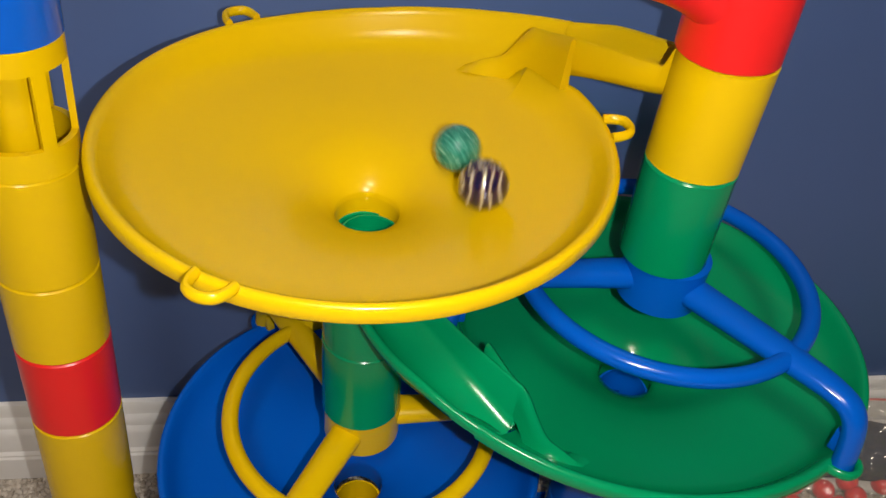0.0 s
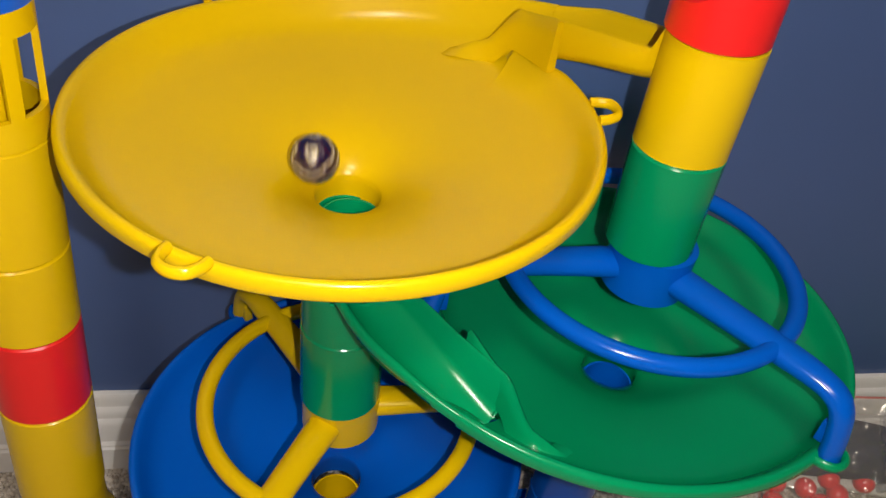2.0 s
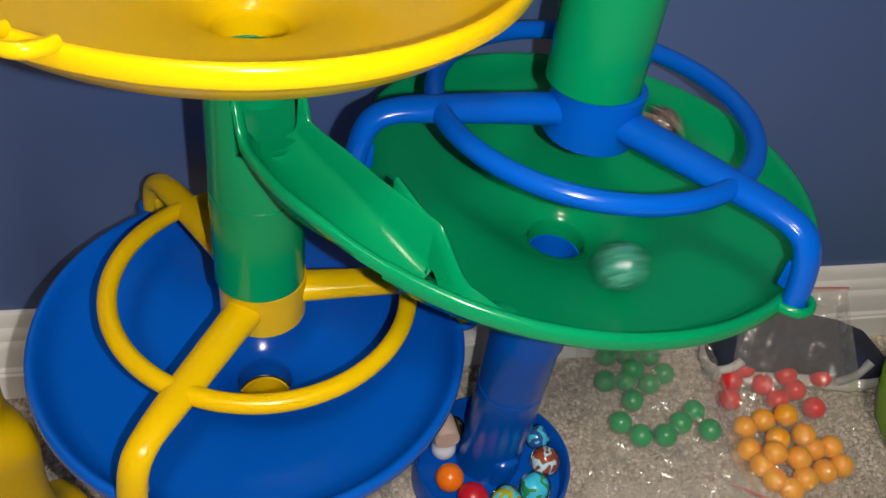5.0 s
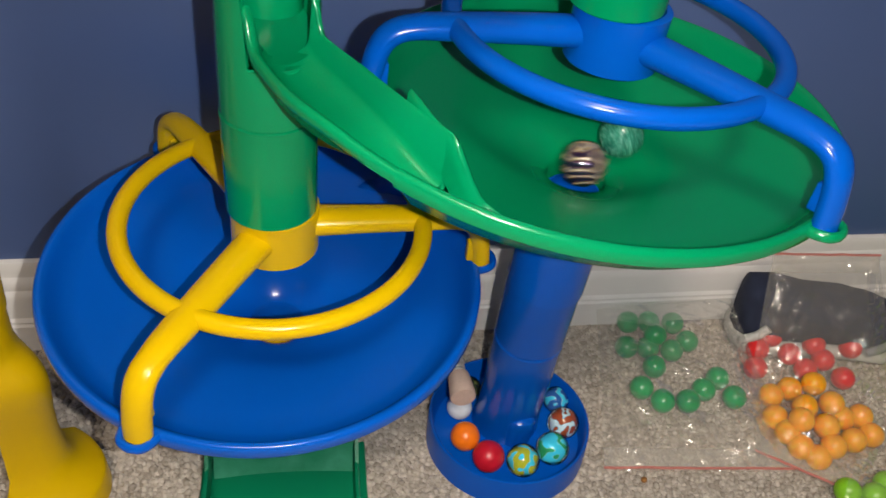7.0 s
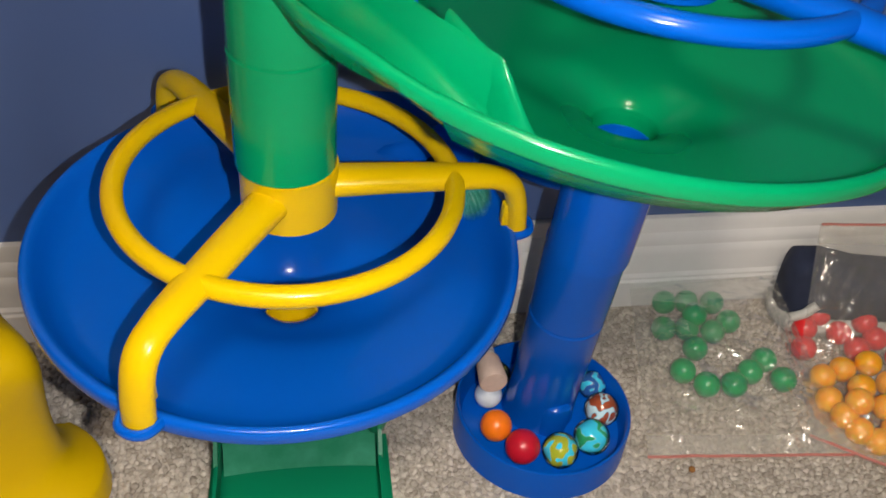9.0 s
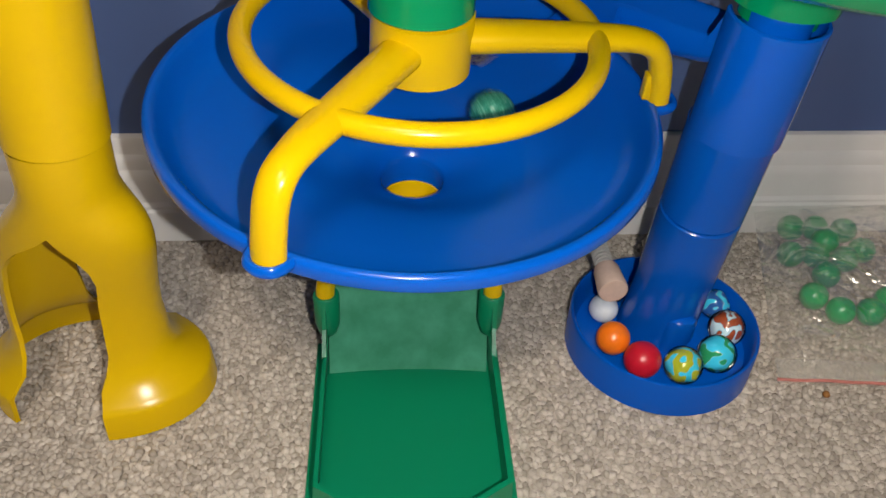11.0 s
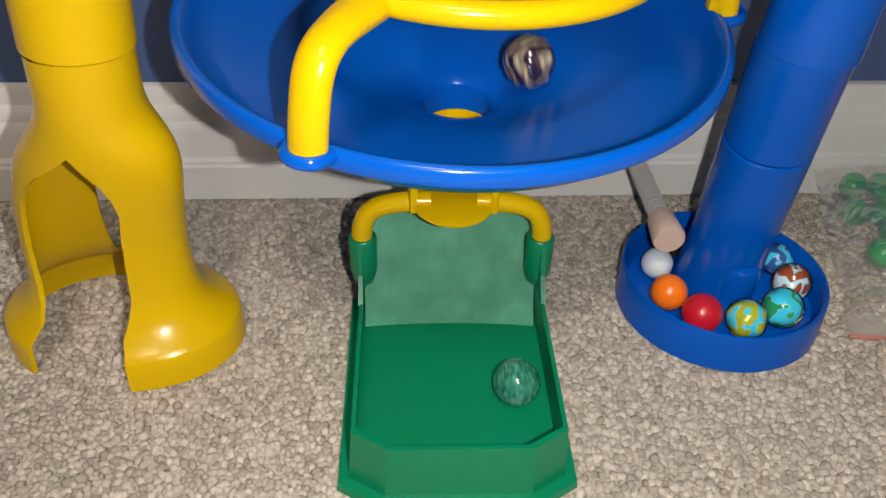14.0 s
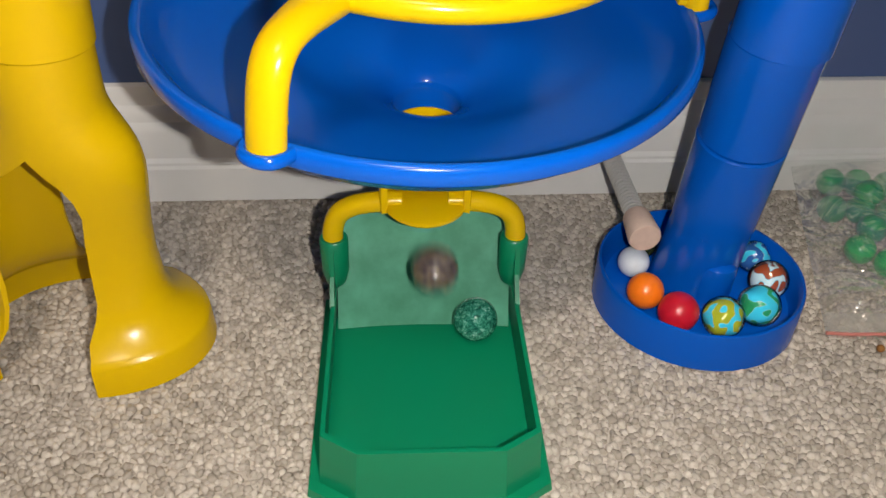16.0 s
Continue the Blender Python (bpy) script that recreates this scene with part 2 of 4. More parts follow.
def build_bowl(slide):
    inner = [(0.0168, -0.062), (0.0168, -0.0535), (0.0174, -0.0522), (0.021, -0.0488), (0.0265, -0.0445), (0.035, -0.0395), (0.05, -0.0335), (0.07, -0.0275), (0.09, -0.0225), (0.104, -0.0185), (0.111, -0.0150), (0.1155, -0.0095), (0.1185, -0.004),
             (0.1205, -0.001), (0.1225, 0.0), (0.1242, -0.0008), (0.125, -0.0025)]
    outer = [(0.1252, -0.0075), (0.1243, -0.0088), (0.1222, -0.0092), (0.1195, -0.0125), (0.114, -0.0185), (0.105, -0.0222), (0.09, -0.0262), (0.07, -0.0312), (0.05, -0.0372), (0.035, -0.0435), (0.0285, -0.049), (0.0265, -0.056), (0.0258, -0.062)]
    prof = inner + outer
    k = len(prof)
    angles = [MOUTH - 360 + (360 * i / 144) for i in range(145)]
    verts, faces = [], []
    for i, a in enumerate(angles):
        deg = a % 360 if i else MOUTH + 1e-6
        if i == len(angles) - 1:
            deg = MOUTH - 1e-6
        edge = bowl_edge(deg)
        c, s = math.cos(radians(a)), math.sin(radians(a))
        for r, z in prof:
            w = smoothstep(0.088, 0.117, r)
            rr = r + (edge - RIM) * w
            lift = (edge - RIM) / 0.0265 * 0.0165 * smoothstep(0.108, 0.121, r)
            floor_up = (edge - RIM) / 0.0265 * 0.010 * w * (1 - smoothstep(0.108, 0.121, r))
            verts.append((rr * c + rim_shift(deg, slide) * smoothstep(0.03, 0.105, r), rr * s, z + lift + floor_up))
    for i in range(len(angles) - 1):
        for q in range(k):
            p = (q + 1) % k
            faces.append((i * k + q, (i + 1) * k + q, (i + 1) * k + p, i * k + p))
    return verts, faces


def build_chute():
    """A U-shaped trough from the inlet tube down to the bowl's mouth."""
    n, verts, faces = 28, [], []
    rows = []
    for i in range(n + 1):
        s = i / n
        o, c = curve_at([(*p, 0) for p in CHUTE_OUT], s), curve_at([(*p, 0) for p in CHUTE_IN], s)
        across = (o - c).normalized()
        top_o = 0.0475 - 0.013 * smoothstep(0, 0.14, s) - 0.0185 * s
        top_i = 0.0475 - 0.0130 * smoothstep(0, 0.12, s) - 0.0140 * s
        bed = 0.0205 - 0.0255 * s
        dip = 0.003 * smoothstep(0.65, 1.0, s)
        e = smoothstep(0.45, 0.95, s)
        w = (o - c).length - 0.0026
        inside = [(w + 0.0026, top_o - 0.003), (w + 0.0020, top_o - 0.0006), (w + 0.0004, top_o), (w - 0.0014, top_o - 0.0008), (w - 0.0026, top_o - 0.003), (w - 0.0045, bed + 0.006 + 0.2 * (top_o - bed - 0.006)), (w - 0.010, bed + 0.0022), (w * 0.5, bed - dip * 0.4), (0.009, bed + 0.0012 - dip * 0.8), (0.0045, bed + 0.004 - dip), (0.0026, bed + 0.0065 - dip * 0.6), (0.0014, top_i - 0.0012),
                  (0.0, top_i), (-0.0012, top_i - 0.001), (-0.0016, bed + 0.005), (0.0005, bed + 0.0005 - dip), (0.006, bed - 0.0022 - dip), (w * 0.5, bed - 0.003 - dip * 0.4), (w - 0.008 - 0.012 * e, bed - 0.0008), (w - 0.0015 - 0.013 * e, bed + 0.0035 + 0.001 * e), (w + 0.0002 - 0.004 * e, top_o - 0.0085), (w + 0.0020, top_o - 0.0065)]
        rows.append([c + across * u + Vector((0, 0, z)) for u, z in inside])
    k = len(rows[0])
    for r in rows:
        verts += r
    for i in range(n):
        for q in range(k):
            p = (q + 1) % k
            faces.append((i * k + q, i * k + p, (i + 1) * k + p, (i + 1) * k + q))
    # the bowl's wall stands up beside the chute's end and sinks as it runs into the bowl
    base, m = len(verts), 36
    for i in range(m + 1):
        a = 24.0 + 40.0 * i / m
        r = 0.1172 - 0.0062 * smoothstep(42, 62, a)
        at = Vector((r * math.cos(radians(a)), r * math.sin(radians(a)), 0))
        side = at.normalized()
        low = -0.0020 - 0.0140 * smoothstep(38, 45, a) - 0.0020 * smoothstep(54, 63, a)
        top = 0.0268 - 0.0058 * smoothstep(24, 37, a) - 0.0240 * smoothstep(37.5, 49, a) - 0.0175 * smoothstep(44, 66, a)
        top = max(top, low + 0.0006)
        wide = 0.0002 + 0.005 * smoothstep(39, 56, a) * (1 - smoothstep(56, 64, a))
        for u, z in ((-0.0022 - wide, low), (-0.0017 - wide * 0.3, low + (top - low) * 0.55), (-0.0012, top - min(0.0014, (top - low) * 0.3)), (0.0004, top), (0.0020, top - min(0.0014, (top - low) * 0.3)), (0.0024 + wide * 0.3, low + (top - low) * 0.5), (0.003 + wide, low)):
            verts.append(at + side * u + Vector((0, 0, z)))
    faces.append(tuple(base + q for q in range(7)))
    for i in range(m):
        for q in range(6):
            faces.append((base + i * 7 + q, base + i * 7 + q + 1, base + (i + 1) * 7 + q + 1, base + (i + 1) * 7 + q))
    return verts, faces


def build_scoop():
    """The curved floor inside the inlet tube, high at its back wall and running out into the chute."""
    rings, n, verts, faces = 8, 40, [], []
    for under in (0, 0.0028):
        for j in range(rings + 1):
            r = max(0.0004, (TUBE - 0.0016) * j / rings)
            for i in range(n):
                a = 2 * math.pi * i / n
                x, y = r * math.cos(a), r * math.sin(a)
                ahead = x * math.cos(radians(111)) + y * math.sin(radians(111))
                side = -x * math.sin(radians(111)) + y * math.cos(radians(111))
                verts.append((x, y, 0.0212 + 0.016 * ((TUBE - ahead) / (2 * TUBE)) ** 2 + 7.0 * side * side - under))
    for layer in (0, (rings + 1) * n):
        for j in range(rings):
            for i in range(n):
                k = (i + 1) % n
                faces.append((layer + j * n + i, layer + j * n + k, layer + (j + 1) * n + k, layer + (j + 1) * n + i))
        faces.append(tuple(range(layer, layer + n)))
    return verts, faces


def build_inlet(hi=0.0485):
    """The short tube at the chute's upper end; its wall is cut away towards the chute."""
    n, verts, faces = 96, [], []
    lo = -0.0130
    cut = 0.0185
    for i in range(n):
        a = 360 * i / n
        gap = abs((a - 111 + 180) % 360 - 180)
        top = hi if gap > 50 else cut + (hi - cut) * smoothstep(44, 50, gap)
        c, s = math.cos(radians(a)), math.sin(radians(a))
        for r, z in ((TUBE, lo), (TUBE, top - 0.001), (TUBE - 0.001, top), (TUBE - 0.0022, top - 0.0005), (TUBE - 0.0025, lo)):
            verts.append((SPAN + r * c, r * s, z))
    for i in range(n):
        j = (i + 1) % n
        for q in range(5):
            p = (q + 1) % 5
            faces.append((i * 5 + q, j * 5 + q, j * 5 + p, i * 5 + p))
    sleeve = revolve([(0.0148, 0.040), (0.0160, 0.040), (0.0160, 0.0595), (0.0148, 0.0595)], 48)
    return join((verts, faces), moved(sleeve, Matrix.Translation((SPAN, 0, 0))), moved(build_scoop(), Matrix.Translation((SPAN, 0, 0))))


def build_clip():
    """A small rounded loop on the rim; local x points outwards."""
    path = [(-0.002, -0.0085, -0.003), (0.003, -0.008, -0.0025), (0.0078, -0.0055, -0.002), (0.0095, 0, -0.002), (0.0078, 0.0055, -0.002), (0.003, 0.008, -0.0025), (-0.002, 0.0085, -0.003)]
    return join(sweep(smooth_line(path, 24), 0.0022, 10, squash=1.25))


CLIPS = (3, 123, 244.5)
CHUTE, CLIP = build_chute(), build_clip()
NECK = revolve([(0.0240, -0.052), (0.0238, -0.0612), (0.0232, -0.0620), (0.0188, -0.0622), (0.0188, -0.0704), (0.0168, -0.0704), (0.0168, -0.0560)], 48)


def funnel_dish(m, mat, label, slide=0.0, clip_z=0.0, inlet_top=0.0485):
    t = thing("funnel_dish", m, label, "funnel")
    mesh_of("bowl", *build_bowl(slide), mat, t, sharp=55)
    mesh_of("chute", *CHUTE, mat, t, sharp=60, m=pose(slide, 0, 0))
    mesh_of("inlet_tube", *build_inlet(inlet_top), mat, t, m=pose(slide, 0, 0))
    mesh_of("neck", *NECK, mat, t)
    for a in CLIPS:
        ob = mesh_of("clip", *CLIP, mat, t)
        ob.matrix_basis = pose(*(clip_place(a) + Vector((0, 0, clip_z))), 0, 0, a)
    return t


def dish_pose(x, y, z, nx, ny, turn):
    d = Vector((nx, ny, 1)).normalized()
    return Matrix.Translation((x, y, z)) @ Vector((0, 0, 1)).rotation_difference(d).to_matrix().to_4x4() @ pose(0, 0, 0, 0, 0, turn)


Y_DISH = dish_pose(0.3102, 0.5057, 0.4382, 0.0270, -0.049, -1.5)
B_DISH = dish_pose(0.3060, 0.5132, 0.1962, 0.0300, -0.0825, -2)
G_DISH = dish_pose(0.4760, 0.5062, 0.3100, 0.0375, -0.0305, 180.5)
funnel_dish(Y_DISH, YELLOW, "yellow plastic funnel dish with side chute on a green tube", -0.0037, 0.003, 0.0480)
funnel_dish(G_DISH, GREEN, "green plastic funnel dish with side chute on a blue tube", inlet_top=0.0565)
funnel_dish(B_DISH, BLUE, "blue plastic funnel dish with side chute above a tray", -0.0034, inlet_top=0.0520)


def spider(m, mat, top, label):
    """A three-armed bridge that clips to a dish and carries the tube above it. Origin: the dish's rim centre."""
    t = thing("support_bridge", m, label, "support", "three-armed bridges")
    mesh_of("hub", *revolve([(0.0205, top - 0.0305), (0.0225, top - 0.0305), (0.0240, top - 0.0293), (0.0240, top - 0.001), (0.0228, top), (0.0205, top)], 64), mat, t)
    ring = [(0.0822 * math.cos(radians(a)), 0.0822 * math.sin(radians(a)), 0.0362) for a in range(0, 360, 4)]
    v, f = sweep(ring + ring[:2], 0.0052, 16)
    mesh_of("ring", v, f[:-2], mat, t)
    for a in CLIPS:
        tip = clip_place(a, 0.1272)
        k = tip.length / 0.1272
        path = smooth_line([(x * k, 0, z) for x, z in ((0.021, 0.0345), (0.05, 0.0352), (0.085, 0.0354), (0.104, 0.0350), (0.1155, 0.0318), (0.1215, 0.0245), (0.1248, 0.012), (0.1268, -0.003))], 42)
        radii = [0.0078 - 0.0021 * min(1, i / 20) for i in range(43)]
        bar = sweep(path, radii, 20, squash=1.35, up=(0, 1, 0))
        stop = box(0.1165 * k, 0.1212 * k, -0.0030, 0.0030, 0.003, 0.017, 0.0008)
        mesh_of("arm", *join(bar, stop), mat, t, sharp=50).matrix_basis = pose(0, 0, 0, 0, 0, math.degrees(math.atan2(tip.y, tip.x)))
    return t


spider(dish_pose(0.3060, 0.5132, 0.1932, 0.0300, -0.056, -2), YELLOW, 0.0482, "yellow plastic three-armed bridge with ring clipped on the blue dish")
spider(G_DISH, BLUE, 0.0502, "blue plastic three-armed bridge with ring clipped on the green dish")


def tube_section(m, high, mat, label, r=TUBE):
    t = thing("tube_section", m, label, "tube", "stacked tube sections")
    mesh_of("tube_wall", *revolve([(r - 0.0025, 0), (r - 0.0008, 0), (r, 0.0008), (r, high - 0.0012), (r - 0.0010, high - 0.0002), (r - 0.0025, high - 0.0002)], 72), mat, t)
    mesh_of("seam", *revolve([(r - 0.002, high - 0.0002), (r - 0.0007, high - 0.0002), (r - 0.0007, high + 0.0002), (r - 0.002, high + 0.0002)], 72), mat, t)
    return t


# centre tower
tube_section(stand(axis_c, 0.2430), 0.0598, GREEN, "plain green plastic tube above the yellow bridge")
# right tower
tube_section(stand(axis_u, 0.3608), 0.0616, GREEN, "plain green plastic tube above the blue bridge")
tube_section(stand(axis_r, 0.0592), 0.0590, BLUE, "plain blue plastic tube on the marble catcher")
tube_section(stand(axis_r, 0.1186), 0.0610, BLUE, "plain blue plastic tube in the middle of its tower")


def red_elbow():
    t = thing("elbow_funnel", stand(axis_u, 0.4825), "red plastic elbow piece on top of a yellow tube", "elbow")
    mesh_of("tube_wall", *revolve([(TUBE - 0.0025, 0), (TUBE - 0.0004, 0), (TUBE + 0.0006, 0.0008), (TUBE + 0.0006, 0.075), (TUBE - 0.0025, 0.075)], 64), RED, t)
    path = smooth_line([(-0.006, 0.0, 0.024), (-0.022, 0.004, 0.034), (-0.045, 0.008, 0.04), (-0.085, 0.014, 0.042)], 16)
    mesh_of("spout", *sweep(path, [0.02, 0.0205] + [0.021] * 15, 28, squash=0.8), RED, t)


red_elbow()


LZ = (0.1862, 0.2630, 0.3185, 0.3675, 0.4290, 0.4880)


def left_tower():
    tube_section(stand(axis_l, LZ[0]), LZ[1] - LZ[0] - 0.0003, YELLOW, "plain yellow plastic tube on the forked foot")
    tube_section(stand(axis_l, LZ[1]), LZ[2] - LZ[1] - 0.0003, RED, "plain red plastic tube in a yellow tower")
    tube_section(stand(axis_l, LZ[2]), LZ[3] - LZ[2] - 0.0003, YELLOW, "plain yellow plastic tube above a red one")
    tube_section(stand(axis_l, LZ[3]), LZ[4] - LZ[3] - 0.0003, YELLOW, "plain yellow plastic tube high in its tower")


left_tower()


def window_tube():
    """A tube with tall recessed windows, and the blue tube on it."""
    t = thing("window_tube", stand(axis_l, LZ[4]), "yellow plastic tube with tall cut-out windows", "tube")
    n, verts, faces = 120, [], []
    zs = [0, 0.001, 0.013, 0.014, 0.049, 0.05, 0.059, 0.06]
    def put(i, j, r):
        a = 2 * math.pi * (i % n) / n
        verts.append((r * math.cos(a), r * math.sin(a), zs[j]))
        return len(verts) - 1
    out = [[put(i, j, TUBE) for j in range(len(zs))] for i in range(n)]
    inn = [[put(i, j, TUBE - 0.003) for j in range(len(zs))] for i in range(n)]
    hole = lambda i, j: (3 <= j < 4) and any(abs((i * 3 - c + 180) % 360 - 180) < 22 for c in (285, 345, 45, 105, 165, 225))
    for i in range(n):
        k = (i + 1) % n
        for j in range(len(zs) - 1):
            if hole(i, j):
                faces += [(out[i][j], out[k][j], inn[k][j], inn[i][j]), (out[i][j + 1], out[k][j + 1], inn[k][j + 1], inn[i][j + 1])]
                continue
            faces += [(out[i][j], out[k][j], out[k][j + 1], out[i][j + 1]), (inn[i][j], inn[k][j], inn[k][j + 1], inn[i][j + 1])]
            if hole(k, j):
                faces.append((out[k][j], out[k][j + 1], inn[k][j + 1], inn[k][j]))
            if hole(i - 1, j):
                faces.append((out[i][j], out[i][j + 1], inn[i][j + 1], inn[i][j]))
    mesh_of("tube_wall", verts, faces, YELLOW, t)
    mesh_of("core", *revolve([(0.0, 0.002), (0.012, 0.002), (0.014, 0.012), (0.0125, 0.05), (0.0, 0.05)], 32, closed=False), YELLOW, t)
    tube_section(stand(axis_l, LZ[5] + 0.0003), 0.058, BLUE, "plain blue plastic tube on a yellow window tube", 0.0244)


window_tube()


def forked_foot():
    """A yellow foot: a tube that spreads into two half-round legs with flared feet, open between them."""
    t = thing("forked_foot", Matrix.Translation((0.1150, 0.513, 0)) @ pose(0, 0, 0, 0, 0, -11.5), "yellow plastic forked foot with two flared legs on carpet", "foot")
    top = axis_l(0.183) - Vector((0.1150, 0.513, 0))
    top.rotate(Euler((0, 0, radians(11.5))))
    # half widths along the fork, across it, and how wide the arch is open, by height
    rows = [(0.1860, 0.0230, 0.0230, 0), (0.163, 0.0232, 0.0232, 0), (0.157, 0.0242, 0.0234, 0), (0.151, 0.0272, 0.0237, 0), (0.145, 0.0318, 0.0241, 0), (0.139, 0.0362, 0.0245, 0), (0.134, 0.0393, 0.0247, 0.25), (0.129, 0.0416, 0.0249, 0.5), (0.122, 0.0438, 0.0251, 0.86), (0.113, 0.0454, 0.0253, 1.15),
            (0.102, 0.0464, 0.0256, 1.35), (0.085, 0.0474, 0.0260, 1.35), (0.065, 0.0482, 0.0268, 1.35), (0.045, 0.0492, 0.0285, 1.3), (0.035, 0.0515, 0.032, 1.15), (0.027, 0.057, 0.0385, 0.95), (0.021, 0.0648, 0.0450, 0.92), (0.0185, 0.0682, 0.048, 0.9), (0.0165, 0.0694, 0.0492, 0.9), (0.0, 0.0705, 0.0505, 0.9)]
    n, thick = 48, 0.0026
    for side in (0, 180):
        verts, faces, base = [], [], 0
        for z, a, b, gap in rows:
            w = smoothstep(0.06, 0.18, z)
            cx, cy = top.x * w, top.y * w
            for i in range(n + 1):
                front, back = (23 * gap, 32 * gap) if side == 0 else (13 * gap, 33 * gap)
                th = radians(side - 90 + front + (180 - front - back) * i / n)
                half = a - (0.0045 * (1 - smoothstep(0.135, 0.160, z)) if side else 0)
                for d in (0, thick):
                    verts.append((cx + (half - d) * math.cos(th), cy + (b - d) * math.sin(th), z))
        row = (n + 1) * 2
        for j in range(len(rows) - 1):
            for i in range(n):
                p = base + j * row + i * 2
                faces += [(p, p + 2, p + row + 2, p + row), (p + 1, p + 3, p + row + 3, p + row + 1)]
            for i in (0, n):
                p = base + j * row + i * 2
                faces.append((p, p + 1, p + row + 1, p + row))
        p = base + (len(rows) - 1) * row
        faces += [(p + 2 * i, p + 2 * i + 1, p + 2 * i + 3, p + 2 * i + 2) for i in range(n)]
        mesh_of("leg", verts, faces, YELLOW, t, sharp=50)


forked_foot()


def marble_catcher():
    t = thing("marble_catcher", Matrix.Translation((0.4714, 0.5272, 0)), "blue plastic round catcher base standing on carpet", "base")
    mesh_of("dish", *revolve([(0.0, 0.004), (0.05, 0.004), (0.0555, 0.006), (0.0572, 0.0105), (0.0582, 0.0240), (0.0592, 0.0252), (0.0604, 0.0249), (0.0610, 0.0235), (0.0617, 0.0), (0.0, 0.0)], 96, closed=False), BLUE, t)
    stem = axis_r(0.059) - Vector((0.4714, 0.5272, 0))
    v, f = revolve([(0.0, 0.0), (0.0262, 0.0), (0.0256, 0.004), (0.0246, 0.02), (0.0238, 0.045), (0.0232, 0.0550), (0.0, 0.0550)], 64, closed=False)
    mesh_of("stem", [(x + stem.x, y + stem.y - 0.165 * (z - 0.055), z + 0.004) for x, y, z in v], f, BLUE, t)
    v, f = revolve([(0.0, 0.0), (0.0105, 0.0), (0.0105, 0.036), (0.009, 0.041), (0.005, 0.044), (0.0, 0.045)], 32, closed=False)
    mesh_of("lug", [(x + stem.x + 0.004, y * 0.7 + stem.y + 0.009 - 0.0215 - 0.165 * z * 0.75, z * 0.75 + 0.004) for x, y, z in v], f, BLUE, t)


marble_catcher()

# ---- collecting tray and its yellow arch ----
TRAY = Matrix.Translation((0.3038, 0.499, 0)) @ pose(0, 0, 0, 0, 0, -1.2)


